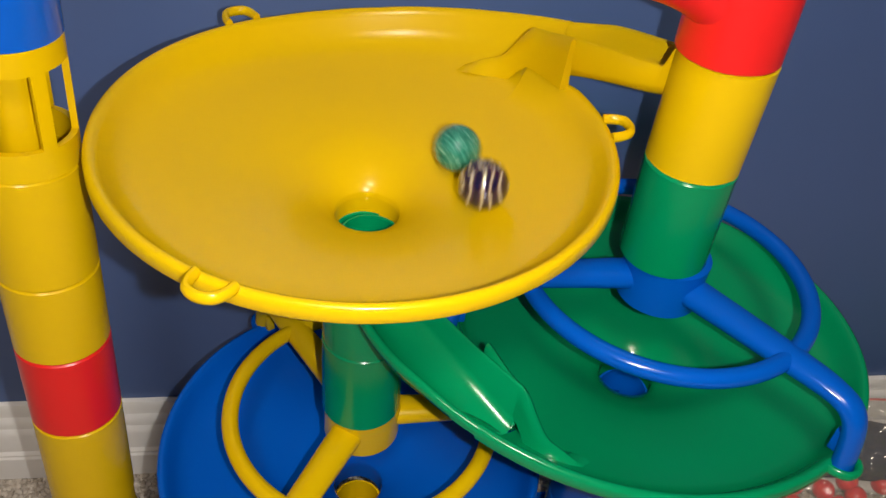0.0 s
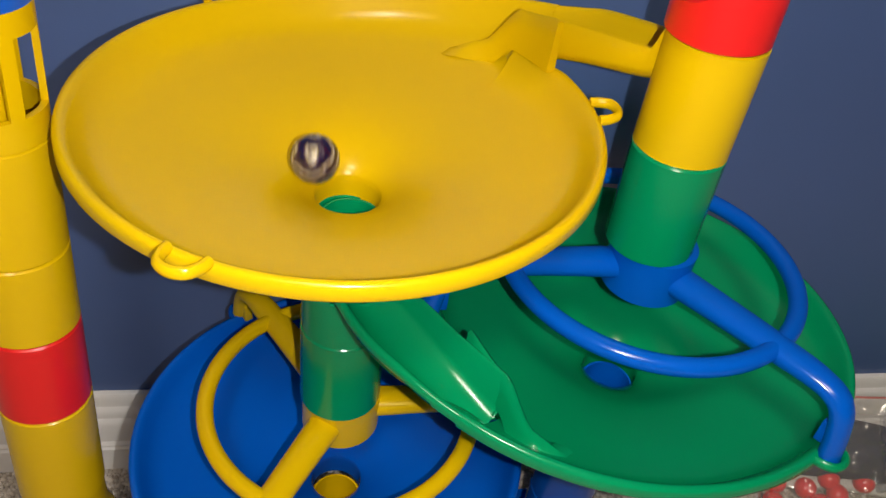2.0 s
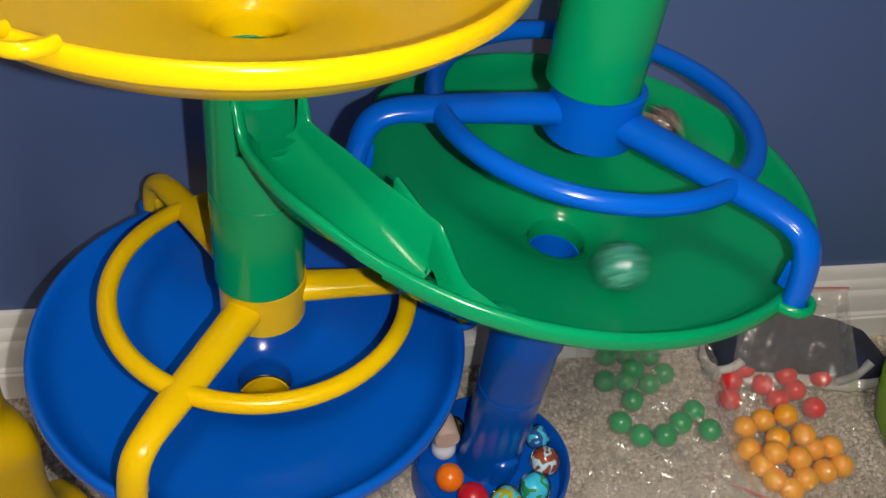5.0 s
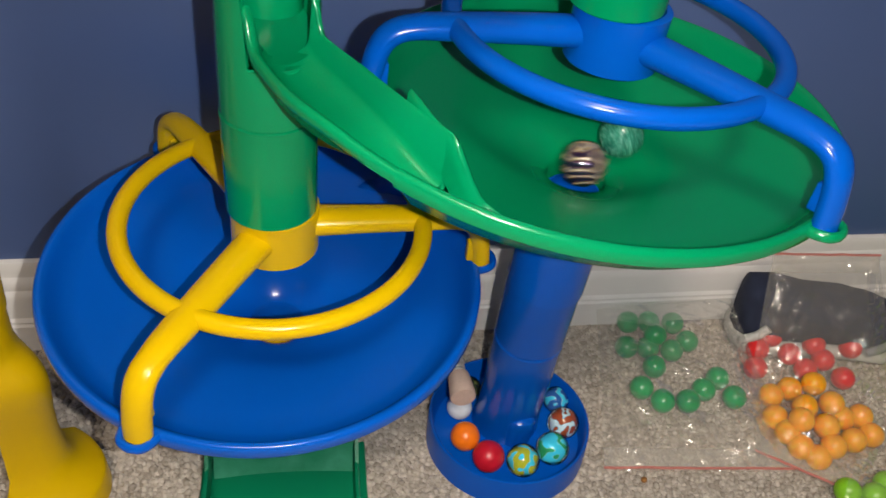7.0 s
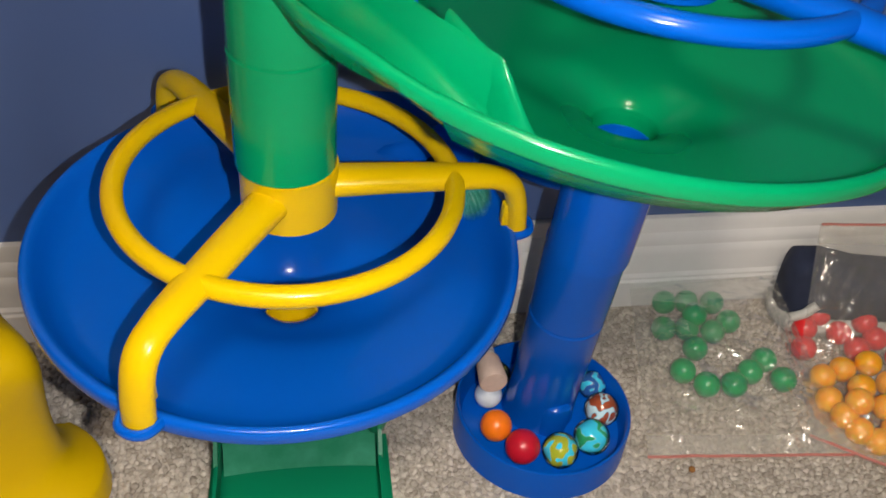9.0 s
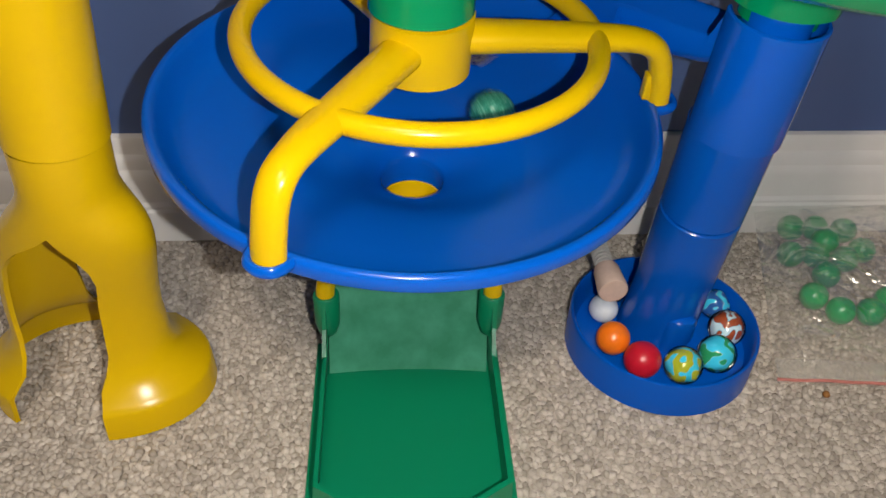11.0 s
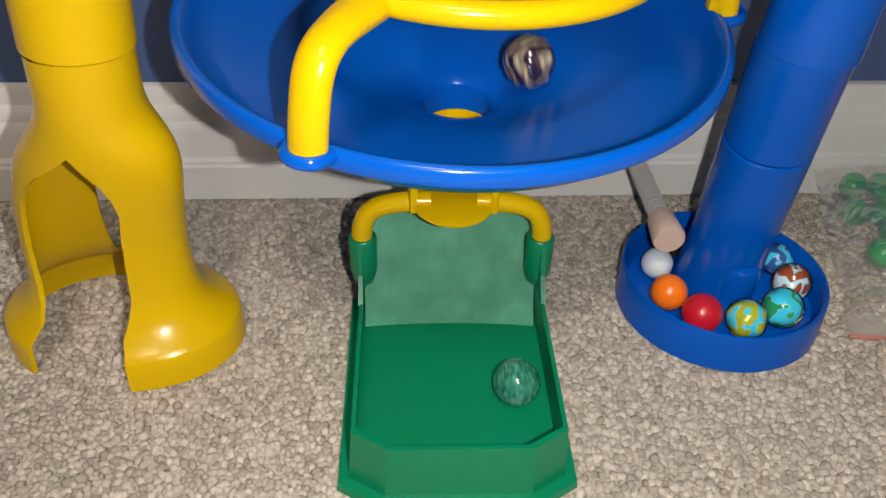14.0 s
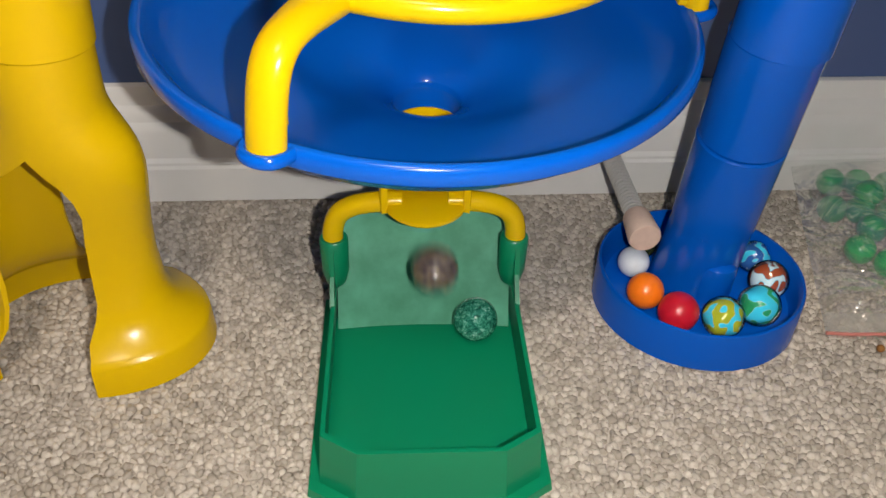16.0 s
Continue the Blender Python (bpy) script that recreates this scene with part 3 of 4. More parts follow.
def collecting_tray():
    t = thing("collecting_tray", TRAY, "green plastic marble tray with cut-off front corners on carpet", "tray")

    def outline(w, front, back, cham):
        return [(-w, back), (-w, front + cham * 0.62), (-w + cham, front), (w - cham, front), (w, front + cham * 0.62), (w, back)]

    def shell(o1, z1, o2, z2, th):
        """A wall between two outlines, with thickness, open at the back."""
        verts, faces = [], []
        k = len(o1)
        for o, z, d in ((o1, z1, 0), (o2, z2, 0), (o2, z2, th), (o1, z1, th)):
            for i, (x, y) in enumerate(o):
                sx = -1 if x < 0 else 1
                verts.append((x - sx * d, y + (d if 0 < i < k - 1 else 0), z))
        for q in range(4):
            for i in range(k - 1):
                a, b = q * k + i, ((q + 1) % 4) * k + i
                faces.append((a, a + 1, b + 1, b))
        faces += [(0, k, 2 * k, 3 * k), (k - 1, 2 * k - 1, 3 * k - 1, 4 * k - 1)]
        return verts, faces

    mesh_of("rim_wall", *shell(outline(0.0530, -0.1118, 0.03, 0.0175), 0.001, outline(0.0508, -0.1096, 0.03, 0.0172), 0.0360, 0.0022), TRAY_GREEN, t, sharp=20)
    mesh_of("foot_flange", *shell(outline(0.0585, -0.1165, 0.03, 0.0185), 0.0, outline(0.0578, -0.1157, 0.03, 0.0185), 0.0045, 0.006), TRAY_GREEN, t, sharp=20)
    o = outline(0.0512, -0.1095, 0.03, 0.0185)
    v = [(x, y, 0.005) for x, y in o] + [(x, y, 0.002) for x, y in o]
    mesh_of("tray_floor", v, [tuple(range(6)), tuple(range(6, 12))] + [(i, (i + 1) % 6, 6 + (i + 1) % 6, 6 + i) for i in range(6)], TRAY_GREEN, t, smooth=False)
    # ramp behind, hollowed a little
    n, verts, faces = 16, [], []
    prof = [(0.0035, 0.0052), (0.0072, 0.012), (0.0165, 0.030), (0.0245, 0.047), (0.0310, 0.0615), (0.0332, 0.0675)]
    for y, z in prof:
        for i in range(n + 1):
            x = -0.0490 + 0.098 * i / n
            sag = 0.003 * (1 - (x / 0.049) ** 2)
            verts.append((x, y + sag, z))
    for j in range(len(prof) - 1):
        for i in range(n):
            a = j * (n + 1) + i
            faces.append((a, a + 1, a + n + 2, a + n + 1))
    k = len(verts)
    verts += [(x, y + 0.0028, z - 0.001) for x, y, z in verts]
    faces += [tuple(k + i for i in f) for f in faces]
    edge = [i for i in range(n + 1)] + [j * (n + 1) + n for j in range(1, len(prof))] + [(len(prof) - 1) * (n + 1) + i for i in range(n - 1, -1, -1)] + [j * (n + 1) for j in range(len(prof) - 2, 0, -1)]
    faces += [(a, b, b + k, a + k) for a, b in zip(edge, edge[1:] + edge[:1])]
    mesh_of("ramp", verts, faces, RAMP_GREEN, t, sharp=50)
    for s in (-1, 1):
        v = [(s * 0.0514, -0.012, 0.0352), (s * 0.0514, 0.0, 0.047), (s * 0.0514, 0.0055, 0.0645), (s * 0.0514, 0.0295, 0.0645), (s * 0.0514, 0.0295, 0.029)]
        v += [(x - s * 0.0024, y, z) for x, y, z in v]
        mesh_of("cheek", v, [tuple(range(5)), tuple(range(5, 10))] + [(i, (i + 1) % 5, 5 + (i + 1) % 5, 5 + i) for i in range(5)], TRAY_GREEN, t, sharp=20)
        mesh_of("socket", *moved(revolve([(0.0, 0.0), (0.0055, 0.006), (0.0075, 0.014), (0.0078, 0.0355), (0.007, 0.0365), (0.0, 0.0365)], 24, closed=False), Matrix.Translation((s * 0.0490, 0.0125, 0.0285))), TRAY_GREEN, t)


collecting_tray()


def tray_arch():
    t = thing("tray_arch", TRAY, "yellow plastic arch bracket carrying the blue dish over the tray", "bracket")
    for s in (-1, 1):
        path = smooth_line([(s * 0.0492, 0.0125, 0.058), (s * 0.0490, 0.0125, 0.070), (s * 0.0455, 0.0125, 0.0800), (s * 0.037, 0.0122, 0.0858), (s * 0.024, 0.012, 0.0882), (s * 0.012, 0.012, 0.0885)], 24)
        mesh_of("arch_arm", *sweep(path, 0.0056, 16, squash=1.0, up=(0, 1, 0)), YELLOW, t)
    spot = Matrix.Translation((0.0, 0.0118, 0))
    mesh_of("deflector", *moved(revolve([(0.0, 0.0835), (0.012, 0.0825), (0.0175, 0.0835), (0.0215, 0.0870), (0.0215, 0.0885), (0.020, 0.0895), (0.0, 0.0905)], 48, closed=False), spot), YELLOW, t)
    mesh_of("sleeve", *moved(revolve([(0.0148, 0.114), (0.0160, 0.114), (0.0160, 0.1350), (0.0148, 0.1350)], 48), spot), YELLOW, t)
    mesh_of("socket_wall", *moved(revolve([(0.0208, 0.086), (0.0242, 0.086), (0.0242, 0.1195), (0.0208, 0.1195)], 36, a0=-20, a1=200), spot), YELLOW, t)


tray_arch()

# ---- phone torch: a small white LED beside the lens ----
LED = material("torch_led", (1, 1, 1), 0.3)
LED.node_tree.nodes["Principled BSDF"].inputs["Emission Color"].default_value = (1.0, 0.96, 0.90, 1)
LED.node_tree.nodes["Principled BSDF"].inputs["Emission Strength"].default_value = 25000.0
torch = tagged(mesh_of("phone_torch", *revolve([(0.0, -0.003), (0.0018, -0.0026), (0.003, -0.0012), (0.003, 0.0), (0.0, 0.0)], 16, closed=False), LED), "small white glowing phone torch LED", "torch")

# ---- marbles ----


def ball(r, seg=32, ring=20):
    bm = bmesh.new()
    bmesh.ops.create_uvsphere(bm, u_segments=seg, v_segments=ring, radius=r)
    bm.verts.index_update()
    out = [v.co.copy() for v in bm.verts], [tuple(v.index for v in f.verts) for f in bm.faces]
    bm.free()
    return out


def ramp_colors(m, source, stops, target="Base Color"):
    r = m.node_tree.nodes.new("ShaderNodeValToRGB")
    els = r.color_ramp.elements
    while len(els) < len(stops):
        els.new(0.5)
    for e, (p, c) in zip(els, stops):
        e.position, e.color = p, (*c, 1)
    link(m, source, "Fac", r, "Fac")
    link(m, r, "Color", m.node_tree.nodes["Principled BSDF"], target)


TEAL = material("teal_speckled_glass", (0.03, 0.2, 0.13), 0.08, Coat_Weight=0.6)
n = node(TEAL, "ShaderNodeTexNoise", Scale=420.0, Detail=6.0, Roughness=0.7, Distortion=0.6)
link(TEAL, coords(TEAL), "Object", n, "Vector")
ramp_colors(TEAL, n, [(0.36, (0.006, 0.07, 0.05)), (0.48, (0.02, 0.17, 0.11)), (0.57, (0.06, 0.3, 0.21)), (0.68, (0.35, 0.6, 0.5))])
SWIRL = material("dark_swirled_glass", (0.05, 0.03, 0.04), 0.1, Coat_Weight=0.6)
n = node(SWIRL, "ShaderNodeTexWave", Scale=62.0, Distortion=9.0, Detail=5.0)
link(SWIRL, coords(SWIRL), "Object", n, "Vector")
ramp_colors(SWIRL, n, [(0.0, (0.010, 0.007, 0.030)), (0.36, (0.014, 0.009, 0.028)), (0.44, (0.15, 0.022, 0.04)), (0.5, (0.02, 0.012, 0.05)), (0.62, (0.016, 0.010, 0.03)), (0.66, (0.30, 0.27, 0.22)), (0.70, (0.02, 0.012, 0.03)), (0.86, (0.03, 0.02, 0.05)), (0.91, (0.50, 0.36, 0.05)), (1.0, (0.42, 0.39, 0.36))])
GLASS = bpy.data.materials.new("clear_marble_glass")
GLASS.use_nodes = True


def build_glass(m):
    t = m.node_tree
    t.nodes.remove(t.nodes["Principled BSDF"])
    clear, gloss, mix = t.nodes.new("ShaderNodeBsdfTransparent"), t.nodes.new("ShaderNodeBsdfGlossy"), t.nodes.new("ShaderNodeMixShader")
    clear.inputs[0].default_value = (0.93, 0.98, 0.96, 1)
    gloss.inputs["Roughness"].default_value = 0.06
    fres = node(m, "ShaderNodeFresnel", IOR=1.28)
    link(m, fres, 0, mix, 0)
    link(m, clear, 0, mix, 1)
    link(m, gloss, 0, mix, 2)
    link(m, mix, 0, t.nodes["Material Output"], "Surface")


build_glass(GLASS)
MARBLE = 0.0125

green_marble = tagged(mesh_of("marble", *ball(MARBLE), TEAL), "teal green speckled glass marble rolling through the run", "marble")
swirl_marble = tagged(mesh_of("marble", *ball(MARBLE), SWIRL), "dark striped glass marble with white and yellow swirls", "marble")


def solid(name, color, rough=0.3, **kw):
    m = material(name, color, rough, **kw)
    mottle(m, 160, tuple(c * 0.86 for c in color), color)
    return m


ORANGE, CRIMSON, MILK = solid("orange_ball", (1.0, 0.21, 0.01)), solid("crimson_ball", (0.6, 0.012, 0.03)), solid("milk_white_glass", (0.72, 0.76, 0.82), 0.15)
relief(CRIMSON, 260, 0.35, 0.001)
VANES = dict((("olive", (0.45, 0.46, 0.03)), ("sky", (0.06, 0.62, 0.88)), ("rust", (0.36, 0.075, 0.03)), ("deep", (0.03, 0.12, 0.4)), ("leaf", (0.03, 0.34, 0.14)), ("pale", (0.62, 0.78, 0.88)), ("night", (0.02, 0.03, 0.02))))


def plain_ball(x, y, r, mat, label, z=0.004):
    return tagged(mesh_of("marble", *ball(r), mat, m=Matrix.Translation((x, y, z + r))), label, "marble", "marbles in the catcher")


def twist(name, first, second, third, share, warp):
    """Two broad colours in bands with a thin third one between."""
    m = material(name, first, 0.15, Coat_Weight=0.5)
    w = node(m, "ShaderNodeTexWave", Scale=21.0, Distortion=warp, Detail=0.0, **{"Detail Scale": 7.0})
    link(m, coords(m), "Object", w, "Vector")
    ramp_colors(m, w, [(0.0, first), (share - 0.04, first), (share, third), (share + 0.05, second), (1.0, second)])
    return m


def cats_eye(x, y, r, colors, label, turn, z=0.004, share=0.5, warp=4.5):
    """A clear glass marble with a twisted coloured core inside."""
    t = mesh_of("marble", *ball(r), GLASS, m=Matrix.Translation((x, y, z + r)) @ pose(0, 0, 0, *turn))
    t.visible_shadow = False
    tagged(t, label, "marble", "marbles in the catcher")
    v, f = ball(r * 0.91, 24, 16)
    core = [(p.x * (1 + 0.06 * math.sin(5 * math.atan2(p.y, p.x) + 90 * p.z)), p.y * (1 + 0.06 * math.sin(5 * math.atan2(p.y, p.x) + 90 * p.z)), p.z * 0.97) for p in v]
    mesh_of("core", core, f, twist("_".join(colors) + "_core", *(VANES[c] for c in colors), share, warp), t)
    return t


plain_ball(0.4375, 0.5475, 0.0098, MILK, "white opaque glass marble in the blue catcher")
plain_ball(0.4370, 0.5185, 0.0110, ORANGE, "orange plastic ball in the blue catcher")
plain_ball(0.4510, 0.4985, 0.0118, CRIMSON, "red dimpled ball in the blue catcher")
cats_eye(0.4755, 0.4925, 0.0123, ("sky", "olive", "pale"), "clear glass marble with olive and blue petals", (20, 10, 0))
cats_eye(0.5000, 0.5010, 0.0125, ("leaf", "sky", "pale"), "clear glass marble with green and blue twist", (80, 30, 20))
cats_eye(0.5145, 0.5240, 0.0122, ("rust", "pale", "sky"), "clear glass marble with rust-brown twist", (60, -20, 60), share=0.88)
cats_eye(0.5155, 0.5485, 0.0105, ("sky", "deep", "pale"), "clear glass marble with a pale blue vane", (70, 20, 0))
cats_eye(0.4485, 0.5665, 0.0095, ("night", "night", "olive"), "dark glass marble behind the blue stem", (40, 0, 10))

# ---- spring door stop on the baseboard ----
STEEL = material("spring_steel", (0.66, 0.64, 0.61), 0.3, metal=0.45)
RUBBER = solid("pinkish_beige_rubber", (0.62, 0.46, 0.38), 0.6)


def door_stop():
    a, b = Vector((0.433, 0.6445, 0.050)), Vector((0.4345, 0.5300, 0.0455))
    t = thing("door_stop", Matrix.Translation(a) @ Vector((0, 0, 1)).rotation_difference(b - a).to_matrix().to_4x4(), "steel spring door stop with beige rubber tip on baseboard", "door stop")
    long, turns = (b - a).length, 29
    path = [(0.0054 * math.cos(2 * math.pi * i / 14), 0.0054 * math.sin(2 * math.pi * i / 14), 0.004 + (long - 0.022) * i / (14 * turns)) for i in range(14 * turns + 1)]
    mesh_of("spring", *sweep(path, 0.0010, 6), STEEL, t)
    mesh_of("base_plate", *revolve([(0.0, 0.0), (0.0085, 0.0), (0.0085, 0.002), (0.006, 0.005), (0.0, 0.005)], 24, closed=False), STEEL, t)
    mesh_of("rubber_tip", *revolve([(0.0, long - 0.021), (0.0078, long - 0.021), (0.0084, long - 0.019), (0.0098, long - 0.002), (0.0092, long), (0.0, long + 0.0002)], 32, closed=False), RUBBER, t)


door_stop()

# ---- bags of balls, shoe and tub along the baseboard ----
FILM, BAND = bpy.data.materials.new("clear_bag_film"), bpy.data.materials.new("cloudy_zip_band")
FILM.use_nodes = BAND.use_nodes = True


def build_film(m, haze_share):
    t = m.node_tree
    t.nodes.remove(t.nodes["Principled BSDF"])
    out = t.nodes["Material Output"]
    clear, gloss, mix = t.nodes.new("ShaderNodeBsdfTransparent"), t.nodes.new("ShaderNodeBsdfGlossy"), t.nodes.new("ShaderNodeMixShader")
    haze, blend = t.nodes.new("ShaderNodeBsdfDiffuse"), t.nodes.new("ShaderNodeMixShader")
    clear.inputs[0].default_value = (0.985, 0.98, 0.97, 1)
    gloss.inputs["Roughness"].default_value = 0.1
    gloss.inputs["Color"].default_value = (1, 1, 1, 1)
    haze.inputs[0].default_value = (0.56, 0.53, 0.47, 1)
    fres = node(m, "ShaderNodeFresnel", IOR=1.4)
    n = node(m, "ShaderNodeTexNoise", Scale=30.0, Detail=2.0, Distortion=1.2)
    link(m, coords(m), "Object", n, "Vector")
    b = node(m, "ShaderNodeBump", Strength=1.0, Distance=0.014)
    link(m, n, "Fac", b, "Height")
    link(m, b, "Normal", gloss, "Normal")
    blend.inputs[0].default_value = haze_share
    link(m, clear, 0, blend, 1)
    link(m, haze, 0, blend, 2)
    less = node(m, "ShaderNodeMath")
    less.operation = "MULTIPLY_ADD"
    less.inputs[1].default_value, less.inputs[2].default_value = 0.22, 0.035
    link(m, fres, 0, less, 0)
    link(m, less, 0, mix, 0)
    link(m, blend, 0, mix, 1)
    link(m, gloss, 0, mix, 2)
    link(m, mix, 0, out, "Surface")


build_film(FILM, 0.09)
build_film(BAND, 0.2)
SEAL = solid("red_zip_line", (0.58, 0.2, 0.17), 0.4)


def sheet(corners, height, nu=44, nv=44):
    """A crumpled film between four corners (x, y, z); height adds to z by u, v and place."""
    a, b, c, d = (Vector(p) for p in corners)
    verts, faces = [], []
    for j in range(nv + 1):
        for i in range(nu + 1):
            u, v = i / nu, j / nv
            p = (a * (1 - u) + b * u) * (1 - v) + (d * (1 - u) + c * u) * v
            p.z += height(u, v, p)
            verts.append(p)
    for j in range(nv):
        for i in range(nu):
            k = j * (nu + 1) + i
            faces.append((k, k + 1, k + nu + 2, k + nu + 1))
    return verts, faces


def bag(corners, balls, r, mat, label, ball_label, seed, swell=0.012, zip_v=0.0, lean=0.0):
    """A clear zip bag; balls are (x, y, z) centres lying in it."""
    t = thing("zip_bag", Matrix.Identity(4), label, "bag", "clear bags of balls")

    def over(u, v, p):
        edge = min(u, 1 - u, v, 1 - v)
        up = swell * smoothstep(0.0, 0.2, edge)
        for x, y, z in balls:
            d2 = (p.x - x) ** 2 + (p.y - y) ** 2
            up = max(up, (z + r * 1.12 - p.z) * math.exp(-d2 / (2 * (r * 1.5) ** 2)))
        w = noise.noise(Vector((p.x * 34 + seed, p.y * 34, 0))) * 0.0030 + noise.noise(Vector((p.x * 110, p.y * 110 + seed, 1))) * 0.0010
        return up + w * smoothstep(0, 0.12, edge)

    mesh_of("film_top", *sheet(corners, over, 64, 64), FILM, t, sharp=180).visible_shadow = False
    mesh_of("film_bottom", *sheet(corners, lambda u, v, p: 0.0004, 8, 8), FILM, t, sharp=180).visible_shadow = False
    a, b, c, d = (Vector(p) for p in corners)
    line = []
    for i in range(31):
        u = i / 30
        p = (a * (1 - u) + b * u) if zip_v == 0 else (d * (1 - u) + c * u)
        line.append(p + Vector((0, 0.002 if zip_v == 0 else -0.002, 0.0022 + 0.0009 * noise.noise(Vector((u * 7, seed, 3))))))
    mesh_of("zip_line", *sweep(line, 0.0011, 6), SEAL, t)
    inward = (d - a).normalized() * (0.016 if zip_v == 0 else -0.016)
    strip = line + [p + inward for p in line] + [p + Vector((0, 0, 0.0012)) for p in line] + [p + inward + Vector((0, 0, 0.0012)) for p in line]
    k = len(line)
    quads = []
    for i in range(k - 1):
        quads += [(i, i + 1, k + i + 1, k + i), (2 * k + i, 2 * k + i + 1, 3 * k + i + 1, 3 * k + i), (i, i + 1, 2 * k + i + 1, 2 * k + i), (k + i, k + i + 1, 3 * k + i + 1, 3 * k + i)]
    mesh_of("zip_band", strip, quads, BAND, t, "cloudy plastic zip band").visible_shadow = False
    for x, y, z in balls:
        tagged(mesh_of("ball", *ball(r, 20, 12), mat, m=Matrix.Translation((x, y, z))), ball_label, "ball", "balls in the bags")
    return t


JADE, SCARLET, AMBER, LIME = solid("green_ball", (0.008, 0.38, 0.12), Subsurface_Weight=0.5, Subsurface_Scale=0.006), solid("scarlet_ball", (0.82, 0.03, 0.035), Subsurface_Weight=0.5, Subsurface_Scale=0.006), solid("amber_ball", (1.0, 0.45, 0.02), 0.4, Subsurface_Weight=0.6, Subsurface_Scale=0.006), solid("lime_ball", (0.25, 0.6, 0.02))
R = 0.0098
bag([(0.540, 0.488, 0.001), (0.690, 0.474, 0.001), (0.700, 0.640, 0.03), (0.575, 0.6405, 0.022)],
    [(0.602, 0.629, 0.016), (0.621, 0.628, 0.016), (0.643, 0.626, 0.015), (0.619, 0.608, 0.020), (0.594, 0.605, 0.010), (0.613, 0.603, 0.010), (0.633, 0.598, 0.010), (0.651, 0.608, 0.010), (0.611, 0.581, 0.010), (0.592, 0.559, 0.010), (0.605, 0.544, 0.010), (0.626, 0.542, 0.010), (0.644, 0.553, 0.010), (0.661, 0.564, 0.010), (0.667, 0.543, 0.010)],
    R, JADE, "clear zip bag with green balls lying on carpet", "small green plastic ball in a clear bag", 3)
bag([(0.683, 0.548, 0.002), (0.815, 0.533, 0.002), (0.812, 0.624, 0.088), (0.712, 0.626, 0.092)],
    [(0.724, 0.600, 0.020), (0.709, 0.591, 0.014), (0.736, 0.584, 0.013), (0.760, 0.589, 0.018), (0.794, 0.585, 0.016), (0.764, 0.576, 0.012), (0.773, 0.556, 0.010), (0.700, 0.573, 0.010), (0.744, 0.568, 0.010)],
    R, SCARLET, "clear zip bag with red balls leaning on a shoe", "small red plastic ball in a clear bag", 11, 0.006, 1.0)
bag([(0.664, 0.492, 0.003), (0.728, 0.445, 0.003), (0.785, 0.505, 0.004), (0.690, 0.556, 0.006)],
    [(0.698, 0.541, 0.012), (0.716, 0.545, 0.014), (0.734, 0.543, 0.021), (0.712, 0.518, 0.024), (0.738, 0.521, 0.022), (0.691, 0.519, 0.012), (0.701, 0.504, 0.026), (0.720, 0.498, 0.024), (0.760, 0.511, 0.016), (0.698, 0.489, 0.012), (0.720, 0.483, 0.018), (0.743, 0.490, 0.014), (0.762, 0.495, 0.012), (0.708, 0.479, 0.011), (0.693, 0.502, 0.014), (0.745, 0.512, 0.014)],
    R, AMBER, "clear bag bulging with orange balls on carpet", "small orange plastic ball in a clear bag", 23, 0.018)
bag([(0.690, 0.415, 0.002), (0.800, 0.405, 0.002), (0.815, 0.470, 0.003), (0.720, 0.462, 0.003)],
    [(0.716, 0.449, 0.010), (0.735, 0.443, 0.010), (0.727, 0.429, 0.010), (0.750, 0.452, 0.010), (0.755, 0.432, 0.010), (0.773, 0.446, 0.010), (0.741, 0.425, 0.010)],
    R, LIME, "clear bag with lime green balls on carpet", "small lime green plastic ball in a clear bag", 31, 0.012)

NAVY = material("navy_suede", (0.012, 0.018, 0.045), 0.85)
mottle(NAVY, 40, (0.009, 0.013, 0.034), (0.018, 0.026, 0.06))
relief(NAVY, 600, 0.4, 0.0006)
SOLE = solid("off_white_rubber", (0.62, 0.61, 0.57), 0.5)
GREY = solid("grey_stripe", (0.3, 0.31, 0.32), 0.6)


